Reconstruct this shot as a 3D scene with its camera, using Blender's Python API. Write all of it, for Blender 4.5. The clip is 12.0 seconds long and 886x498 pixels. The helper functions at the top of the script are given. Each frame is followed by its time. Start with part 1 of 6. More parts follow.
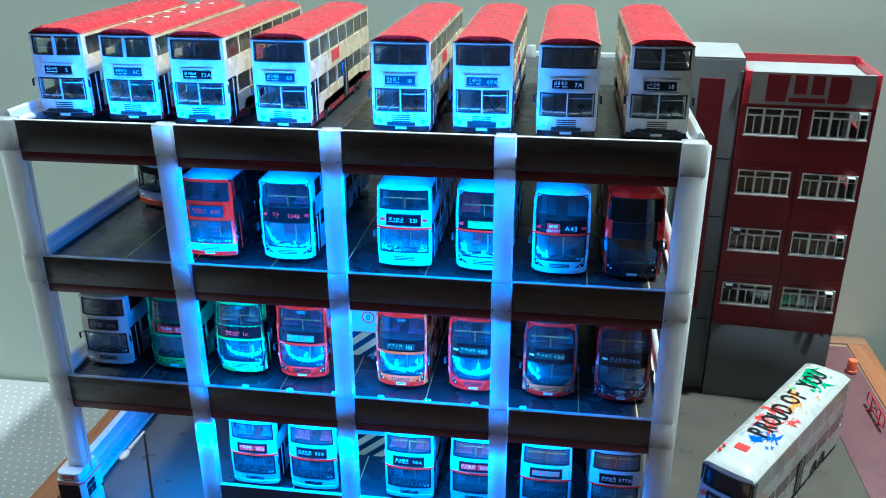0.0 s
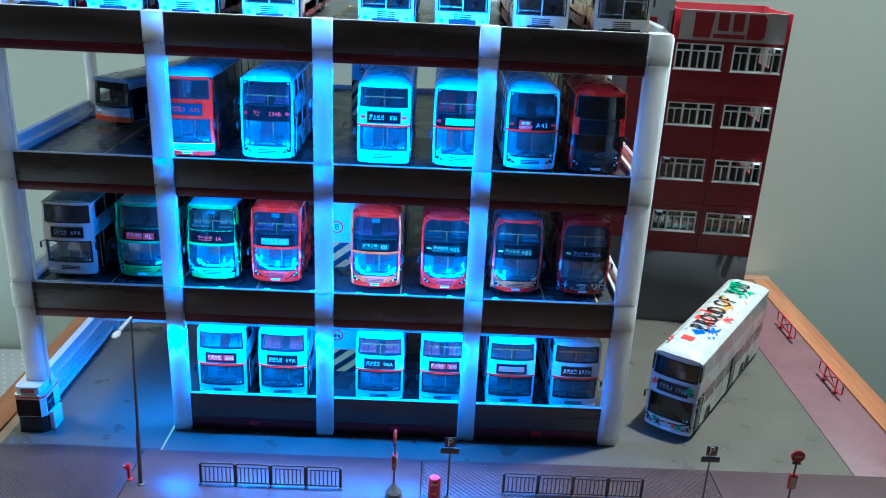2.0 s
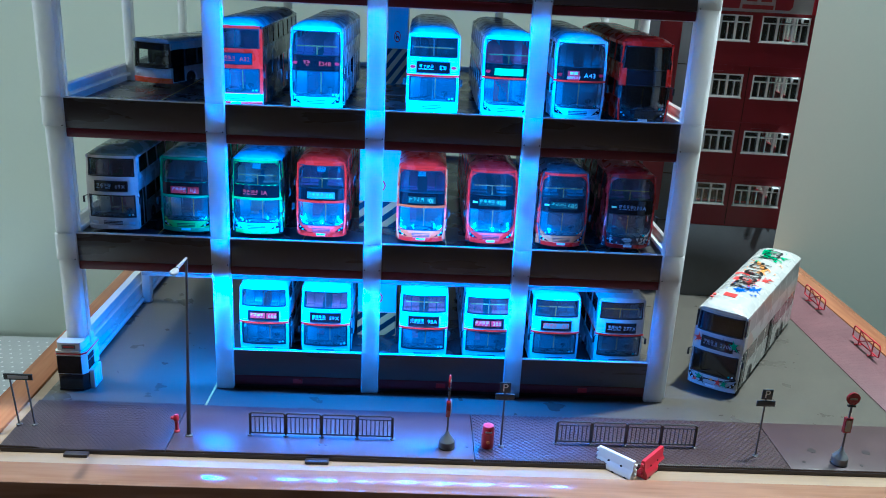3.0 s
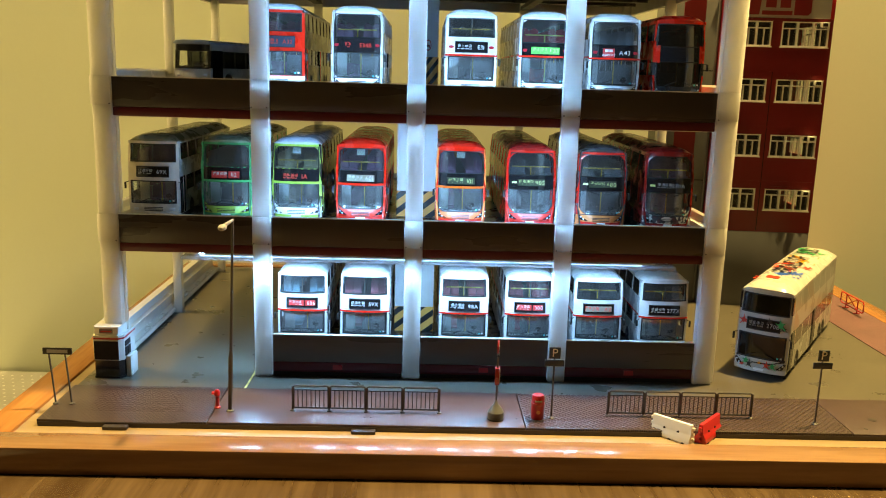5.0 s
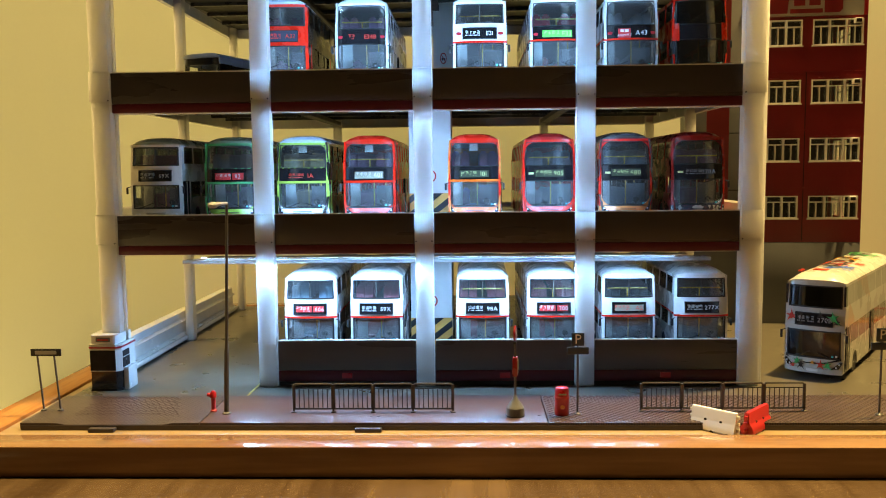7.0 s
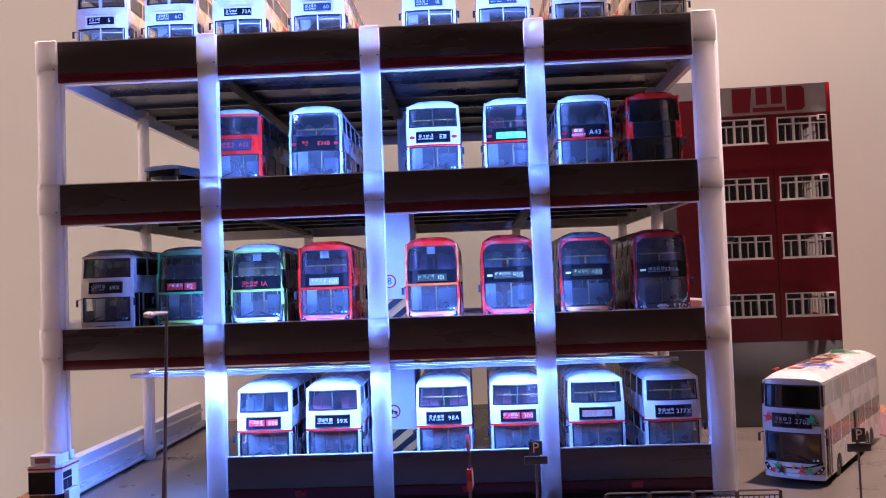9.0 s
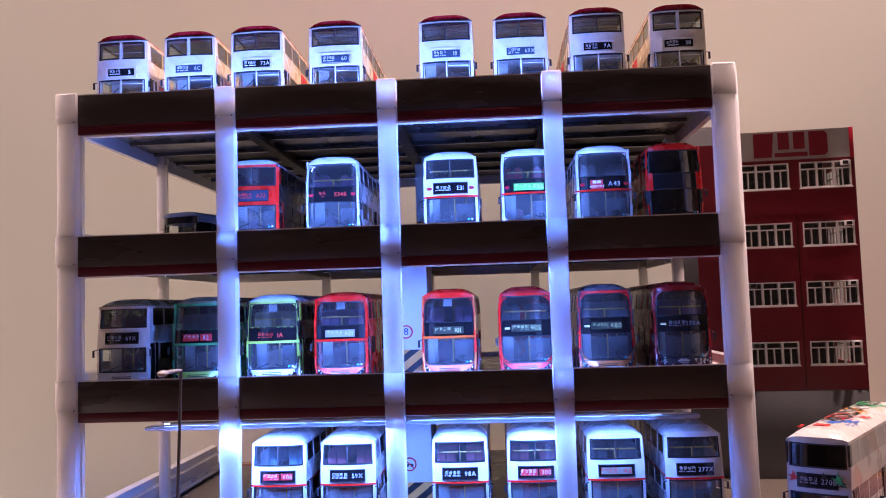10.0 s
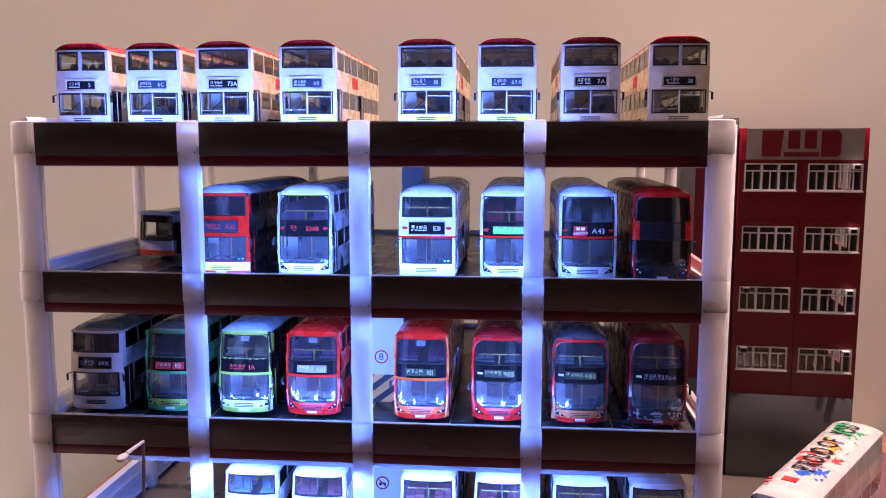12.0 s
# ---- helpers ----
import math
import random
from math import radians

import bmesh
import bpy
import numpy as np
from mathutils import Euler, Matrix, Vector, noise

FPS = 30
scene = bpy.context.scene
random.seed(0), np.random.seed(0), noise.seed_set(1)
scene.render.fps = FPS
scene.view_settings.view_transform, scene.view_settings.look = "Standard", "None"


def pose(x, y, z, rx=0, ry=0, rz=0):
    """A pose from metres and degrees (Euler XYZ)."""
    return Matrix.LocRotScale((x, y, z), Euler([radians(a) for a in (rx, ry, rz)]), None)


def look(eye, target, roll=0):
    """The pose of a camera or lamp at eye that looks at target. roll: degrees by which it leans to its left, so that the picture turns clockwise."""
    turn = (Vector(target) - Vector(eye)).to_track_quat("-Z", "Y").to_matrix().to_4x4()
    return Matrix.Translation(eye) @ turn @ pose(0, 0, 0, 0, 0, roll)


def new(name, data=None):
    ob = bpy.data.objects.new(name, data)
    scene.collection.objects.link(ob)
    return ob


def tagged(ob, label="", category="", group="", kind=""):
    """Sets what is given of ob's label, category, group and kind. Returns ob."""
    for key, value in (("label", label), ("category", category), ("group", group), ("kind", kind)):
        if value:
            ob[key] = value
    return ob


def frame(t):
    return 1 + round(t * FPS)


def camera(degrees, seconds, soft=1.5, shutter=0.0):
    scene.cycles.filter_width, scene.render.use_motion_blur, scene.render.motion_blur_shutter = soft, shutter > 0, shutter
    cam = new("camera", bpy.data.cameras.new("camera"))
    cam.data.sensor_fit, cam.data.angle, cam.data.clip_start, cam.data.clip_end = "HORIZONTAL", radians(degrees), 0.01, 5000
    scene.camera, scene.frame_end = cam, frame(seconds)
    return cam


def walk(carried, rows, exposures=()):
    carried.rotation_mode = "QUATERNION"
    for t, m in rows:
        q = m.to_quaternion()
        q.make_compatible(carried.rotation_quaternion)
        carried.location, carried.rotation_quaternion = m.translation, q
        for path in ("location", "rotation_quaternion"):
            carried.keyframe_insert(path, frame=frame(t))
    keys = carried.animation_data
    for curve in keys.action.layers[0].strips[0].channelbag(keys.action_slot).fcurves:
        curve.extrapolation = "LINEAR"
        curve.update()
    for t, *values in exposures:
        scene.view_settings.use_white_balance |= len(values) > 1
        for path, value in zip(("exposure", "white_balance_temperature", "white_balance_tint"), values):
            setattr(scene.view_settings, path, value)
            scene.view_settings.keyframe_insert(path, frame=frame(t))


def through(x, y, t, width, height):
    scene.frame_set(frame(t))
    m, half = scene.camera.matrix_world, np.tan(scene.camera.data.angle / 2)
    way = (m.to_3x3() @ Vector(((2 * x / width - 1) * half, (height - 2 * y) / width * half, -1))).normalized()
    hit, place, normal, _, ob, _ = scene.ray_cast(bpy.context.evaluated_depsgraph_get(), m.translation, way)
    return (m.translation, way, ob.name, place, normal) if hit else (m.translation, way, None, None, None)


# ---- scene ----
cam = camera(55.7, 12.0, soft=1.0)
PATH = [
    (0, (0.1374, -0.4742, 0.4332), (0.0573, 0.0723, 0.1987), -0.27),
    (0.5, (0.1264, -0.5000, 0.4248), (0.0706, 0.0513, 0.1946), 0.55),
    (1, (0.1113, -0.5196, 0.4016), (0.0803, 0.0341, 0.1723), 1.42),
    (1.5, (0.0879, -0.5298, 0.3870), (0.0864, 0.0262, 0.1615), 2.56),
    (2, (0.0729, -0.5389, 0.3598), (0.0820, 0.0211, 0.1446), 2.72),
    (2.5, (0.0437, -0.5464, 0.3297), (0.0598, 0.0168, 0.1233), 3.09),
    (3, (0.0289, -0.5570, 0.3034), (0.0494, 0.0108, 0.1106), 2.87),
    (5, (0.0054, -0.5769, 0.2171), (0.0207, 0.0102, 0.0940), 1.66),
    (5.5, (0.0087, -0.5747, 0.1871), (0.0109, 0.0157, 0.0801), 1.20),
    (6, (0.0218, -0.5634, 0.1745), (0.0146, 0.0295, 0.0828), 0.56),
    (6.5, (0.0260, -0.5550, 0.1530), (0.0087, 0.0401, 0.0789), -0.04),
    (8.5, (0.0573, -0.5375, 0.1363), (0.0397, 0.0622, 0.1390), -1.81),
    (9, (0.0623, -0.5321, 0.1374), (0.0398, 0.0670, 0.1610), -2.05),
    (9.5, (0.0622, -0.5278, 0.1423), (0.0336, 0.0704, 0.1783), -1.89),
    (10, (0.0650, -0.5279, 0.1557), (0.0286, 0.0696, 0.1976), -1.79),
    (10.5, (0.0739, -0.5264, 0.1787), (0.0288, 0.0711, 0.2103), -1.55),
    (11, (0.0862, -0.5133, 0.2095), (0.0410, 0.0850, 0.2112), -1.01),
    (11.5, (0.0905, -0.5037, 0.2457), (0.0434, 0.0933, 0.2079), -0.35),
    (12, (0.0950, -0.5017, 0.2903), (0.0424, 0.0911, 0.2146), -0.01),
]
EXPOSURES = [
    (0.0, -0.44, 3480, 6.0),
    (1.0, -0.28, 3500, 8.0),
    (3.2, -0.28, 3500, 8.0),
    (4.8, -0.04, 8600, -4.0),
    (6.7, 0.02, 8600, -4.0),
    (8.3, 0.0, 4780, 60.0),
    (9.5, -0.20, 4980, 62.0),
    (12.0, -0.34, 5050, 66.0),
]
walk(cam, [(t, look(eye, target, roll)) for t, eye, target, roll in PATH], EXPOSURES)

# ---- light ----
LED_COLOUR = (0.215, 0.46, 1.0)
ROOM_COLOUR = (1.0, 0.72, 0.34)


def area_lamp(name, eye, target, sx, sy, watts, colour, spread=180):
    data = bpy.data.lights.new(name, "AREA")
    data.shape, data.size, data.size_y = "RECTANGLE", sx, sy
    data.energy, data.color, data.spread = watts, colour, radians(spread)
    ob = new(name, data)
    ob.matrix_world = look(eye, target)
    return ob


world = bpy.data.worlds.new("room_air")
world.use_nodes = True
world.node_tree.nodes["Background"].inputs[0].default_value = (0.9, 0.8, 0.7, 1)
world.node_tree.nodes["Background"].inputs[1].default_value = 0.0
scene.world = world
# Overhead lamp out of view, placed by the slant of the shadows.
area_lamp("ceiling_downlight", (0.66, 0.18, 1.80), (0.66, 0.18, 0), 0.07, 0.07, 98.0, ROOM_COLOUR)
# Added lamp with no known source, brightens the left wall.
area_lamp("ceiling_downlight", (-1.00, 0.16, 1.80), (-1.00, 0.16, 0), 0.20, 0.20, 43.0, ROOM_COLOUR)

# heights of the four parking floors, and of the tops and bottoms of their front parapets
DECK = {"d": 0.0125, "c": 0.1060, "b": 0.2000, "r": 0.2925}
TOP = {"d": 0.0304, "c": 0.1153, "b": 0.2088, "r": 0.3023}
LOW = {"d": 0.0030, "c": 0.0892, "b": 0.1829, "r": 0.2760}
COLUMNS = (-0.2120, -0.1062, -0.0004, 0.1050, 0.2118)
for key in "cbr":
    area_lamp("led_light", (-0.035 if key == "r" else 0.0, 0.0085, TOP[key] - 0.0060), (-0.035 if key == "r" else 0.0, 0.020, TOP[key] + 0.03), 0.30 if key == "r" else 0.25, 0.003, 0.62 if key == "r" else 0.46, LED_COLOUR, 170)
for key in "br":
    area_lamp("led_light", (0.0225, 0.0120, LOW[key] - 0.0015), (0.0225, 0.030, 0.0), 0.26, 0.003, 0.26, LED_COLOUR, 170)
for k in range(10):
    area_lamp("led_light", (-0.140 + 0.0325 * k, 0.0095, 0.0812), (-0.140 + 0.0325 * k, 0.0030, 0.0), 0.012, 0.005, 0.15 if k < 2 else 0.090 if k < 8 else 0.045, LED_COLOUR)


# ---- materials ----
def material(name, colour, rough=0.5, metal=0.0, vary=0.10, scale=150.0, bump=0.0, fine=1500.0, coat=0.0, sss=0.0, stretch=(1, 1, 1), each=0.0, uneven=0.08):
    """A surface with large and fine variation of its colour and gloss, and a fine relief."""
    mat = bpy.data.materials.new(name)
    mat.use_nodes = True
    nt = mat.node_tree
    nd, ln = nt.nodes, nt.links
    bsdf = nd["Principled BSDF"]
    coords = nd.new("ShaderNodeTexCoord")
    mapping = nd.new("ShaderNodeMapping")
    mapping.inputs["Scale"].default_value = stretch
    ln.new(coords.outputs["Object"], mapping.inputs["Vector"])
    big, small = nd.new("ShaderNodeTexNoise"), nd.new("ShaderNodeTexNoise")
    big.inputs["Scale"].default_value, big.inputs["Detail"].default_value = scale, 4
    small.inputs["Scale"].default_value, small.inputs["Detail"].default_value = fine, 3
    for n in (big, small):
        ln.new(mapping.outputs[0], n.inputs["Vector"])
    add = nd.new("ShaderNodeMath")
    add.operation = "MULTIPLY_ADD"
    ln.new(small.outputs["Fac"], add.inputs[0])
    add.inputs[1].default_value = 0.4
    ln.new(big.outputs["Fac"], add.inputs[2])
    value = add.outputs[0]
    if each:
        info = nd.new("ShaderNodeObjectInfo")
        more = nd.new("ShaderNodeMath")
        more.operation = "MULTIPLY_ADD"
        ln.new(info.outputs["Random"], more.inputs[0])
        more.inputs[1].default_value = each
        ln.new(value, more.inputs[2])
        value = more.outputs[0]
    ramp = nd.new("ShaderNodeMapRange")
    ramp.inputs["From Min"].default_value, ramp.inputs["From Max"].default_value = 0.4, 1.0 + each
    ramp.inputs["To Min"].default_value, ramp.inputs["To Max"].default_value = 1 - vary, 1 + vary
    ln.new(value, ramp.inputs["Value"])
    mix = nd.new("ShaderNodeVectorMath")
    mix.operation = "SCALE"
    mix.inputs[0].default_value = colour
    ln.new(ramp.outputs[0], mix.inputs["Scale"])
    ln.new(mix.outputs[0], bsdf.inputs["Base Color"])
    gloss = nd.new("ShaderNodeMapRange")
    gloss.inputs["From Min"].default_value, gloss.inputs["From Max"].default_value = 0.3, 0.7
    gloss.inputs["To Min"].default_value, gloss.inputs["To Max"].default_value = max(rough - uneven, 0.02), min(rough + uneven, 1)
    ln.new(big.outputs["Fac"], gloss.inputs["Value"])
    ln.new(gloss.outputs[0], bsdf.inputs["Roughness"])
    bsdf.inputs["Metallic"].default_value = metal
    bsdf.inputs["Coat Weight"].default_value, bsdf.inputs["Coat Roughness"].default_value = coat, 0.08
    if sss:
        bsdf.inputs["Subsurface Weight"].default_value = 1.0
        bsdf.inputs["Subsurface Scale"].default_value = sss
        bsdf.inputs["Subsurface Radius"].default_value = (1, 1, 1)
    if bump:
        rel = nd.new("ShaderNodeBump")
        rel.inputs["Strength"].default_value, rel.inputs["Distance"].default_value = bump, 0.0004
        ln.new(small.outputs["Fac"], rel.inputs["Height"])
        ln.new(rel.outputs[0], bsdf.inputs["Normal"])
    return mat


def glass(name, tint, gloss=1.0, haze=0.0, through="Diffuse"):
    """A thin pane: tinted, see-through, with a mirror's share of reflection."""
    mat = bpy.data.materials.new(name)
    mat.use_nodes = True
    nd, ln = mat.node_tree.nodes, mat.node_tree.links
    nd.remove(nd["Principled BSDF"])
    clear, shine, mixed, fres = (nd.new("ShaderNode" + k) for k in ("BsdfTransparent", "BsdfGlossy", "MixShader", "LayerWeight"))
    clear.inputs[0].default_value = (*tint, 1)
    shine.inputs[0].default_value, shine.inputs["Roughness"].default_value = (gloss, gloss, gloss, 1), 0.10
    fres.inputs[0].default_value = 0.5
    steep, share = nd.new("ShaderNodeMath"), nd.new("ShaderNodeMath")
    steep.operation, steep.inputs[1].default_value = "POWER", 4.0
    share.operation, share.inputs[1].default_value, share.inputs[2].default_value = "MULTIPLY_ADD", 0.5, 0.085
    ln.new(fres.outputs["Facing"], steep.inputs[0])
    ln.new(steep.outputs[0], share.inputs[0])
    ln.new(share.outputs[0], mixed.inputs[0])
    # Pale scatter: milkiness in acrylic, put-in reflected light on windscreens.
    film, hazed = nd.new("ShaderNodeBsdf" + through), nd.new("ShaderNodeMixShader")
    film.inputs[0].default_value, hazed.inputs[0].default_value = (0.6, 0.6, 0.6, 1), haze
    ln.new(clear.outputs[0], hazed.inputs[1])
    ln.new(film.outputs[0], hazed.inputs[2])
    ln.new(hazed.outputs[0], mixed.inputs[1])
    ln.new(shine.outputs[0], mixed.inputs[2])
    ln.new(mixed.outputs[0], nd["Material Output"].inputs[0])
    return mat


def glow(name, colour, strength):
    mat = bpy.data.materials.new(name)
    mat.use_nodes = True
    bsdf = mat.node_tree.nodes["Principled BSDF"]
    bsdf.inputs["Base Color"].default_value = (0.8, 0.8, 0.8, 1)
    bsdf.inputs["Emission Color"].default_value, bsdf.inputs["Emission Strength"].default_value = (*colour, 1), strength
    return mat


def wood(name, dark, light, along, rough, scale=14.0):
    """Varnished wood with its grain along x or y."""
    mat = bpy.data.materials.new(name)
    mat.use_nodes = True
    nd, ln = mat.node_tree.nodes, mat.node_tree.links
    bsdf = nd["Principled BSDF"]
    coords, mapping = nd.new("ShaderNodeTexCoord"), nd.new("ShaderNodeMapping")
    mapping.inputs["Scale"].default_value = (1, 14, 14) if along == "x" else (14, 1, 14)
    ln.new(coords.outputs["Object"], mapping.inputs["Vector"])
    broad, grain = nd.new("ShaderNodeTexNoise"), nd.new("ShaderNodeTexNoise")
    broad.inputs["Scale"].default_value, broad.inputs["Detail"].default_value, broad.inputs["Distortion"].default_value = scale * 0.35, 5, 0.6
    grain.inputs["Scale"].default_value, grain.inputs["Detail"].default_value = scale * 2.2, 8
    for n in (broad, grain):
        ln.new(mapping.outputs[0], n.inputs["Vector"])
    mean = nd.new("ShaderNodeMath")
    mean.operation = "MULTIPLY_ADD"
    ln.new(grain.outputs["Fac"], mean.inputs[0])
    mean.inputs[1].default_value = 0.5
    ln.new(broad.outputs["Fac"], mean.inputs[2])
    ramp = nd.new("ShaderNodeValToRGB")
    ramp.color_ramp.elements[0].position, ramp.color_ramp.elements[1].position = 0.55, 0.95
    ramp.color_ramp.elements[0].color, ramp.color_ramp.elements[1].color = (*dark, 1), (*light, 1)
    ln.new(mean.outputs[0], ramp.inputs[0])
    ln.new(ramp.outputs[0], bsdf.inputs["Base Color"])
    bsdf.inputs["Roughness"].default_value = rough
    rel = nd.new("ShaderNodeBump")
    rel.inputs["Strength"].default_value, rel.inputs["Distance"].default_value = 0.25, 0.0003
    ln.new(grain.outputs["Fac"], rel.inputs["Height"])
    ln.new(rel.outputs[0], bsdf.inputs["Normal"])
    return mat


def paved(name, one, two, joint, width, height, rough, turn=0.0):
    """Small moulded paving blocks, too fine to part one by one."""
    mat = bpy.data.materials.new(name)
    mat.use_nodes = True
    nd, ln = mat.node_tree.nodes, mat.node_tree.links
    bsdf = nd["Principled BSDF"]
    coords, mapping, brick, noise_node = (nd.new("ShaderNode" + k) for k in ("TexCoord", "Mapping", "TexBrick", "TexNoise"))
    mapping.inputs["Rotation"].default_value = (0, 0, radians(turn))
    ln.new(coords.outputs["Object"], mapping.inputs["Vector"])
    ln.new(mapping.outputs[0], brick.inputs["Vector"])
    brick.inputs["Scale"].default_value = 1.0
    brick.inputs["Brick Width"].default_value, brick.inputs["Row Height"].default_value = width, height
    brick.inputs["Mortar Size"].default_value, brick.inputs["Mortar Smooth"].default_value = height * 0.13, 0.2
    for key, value in (("Color1", one), ("Color2", two), ("Mortar", joint)):
        brick.inputs[key].default_value = (*value, 1)
    noise_node.inputs["Scale"].default_value, noise_node.inputs["Detail"].default_value = 40, 6
    ln.new(coords.outputs["Object"], noise_node.inputs["Vector"])
    span, dust = nd.new("ShaderNodeMapRange"), nd.new("ShaderNodeVectorMath")
    span.inputs["To Min"].default_value, span.inputs["To Max"].default_value = 0.7, 1.3
    ln.new(noise_node.outputs["Fac"], span.inputs["Value"])
    dust.operation = "SCALE"
    ln.new(brick.outputs["Color"], dust.inputs[0])
    ln.new(span.outputs[0], dust.inputs["Scale"])
    ln.new(dust.outputs[0], bsdf.inputs["Base Color"])
    bsdf.inputs["Roughness"].default_value = rough
    rel = nd.new("ShaderNodeBump")
    rel.inputs["Strength"].default_value, rel.inputs["Distance"].default_value, rel.invert = 0.6, 0.0003, True
    ln.new(brick.outputs["Fac"], rel.inputs["Height"])
    ln.new(rel.outputs[0], bsdf.inputs["Normal"])
    return mat


def mottled(name, base, one, two, scale):
    """Printed film with patches of two colours on a ground colour."""
    mat = bpy.data.materials.new(name)
    mat.use_nodes = True
    nd, ln = mat.node_tree.nodes, mat.node_tree.links
    bsdf = nd["Principled BSDF"]
    coords, cells, ramp = nd.new("ShaderNodeTexCoord"), nd.new("ShaderNodeTexVoronoi"), nd.new("ShaderNodeValToRGB")
    cells.inputs["Scale"].default_value = scale
    ln.new(coords.outputs["Object"], cells.inputs["Vector"])
    ramp.color_ramp.interpolation = "CONSTANT"
    ramp.color_ramp.elements.new(0.5)
    for el, (at_, tone) in zip(ramp.color_ramp.elements, ((0.0, base), (0.45, one), (0.72, two))):
        el.position, el.color = at_, (*tone, 1)
    ln.new(cells.outputs["Color"], ramp.inputs[0])
    ln.new(ramp.outputs[0], bsdf.inputs["Base Color"])
    bsdf.inputs["Roughness"].default_value, bsdf.inputs["Coat Weight"].default_value = 0.3, 0.3
    return mat


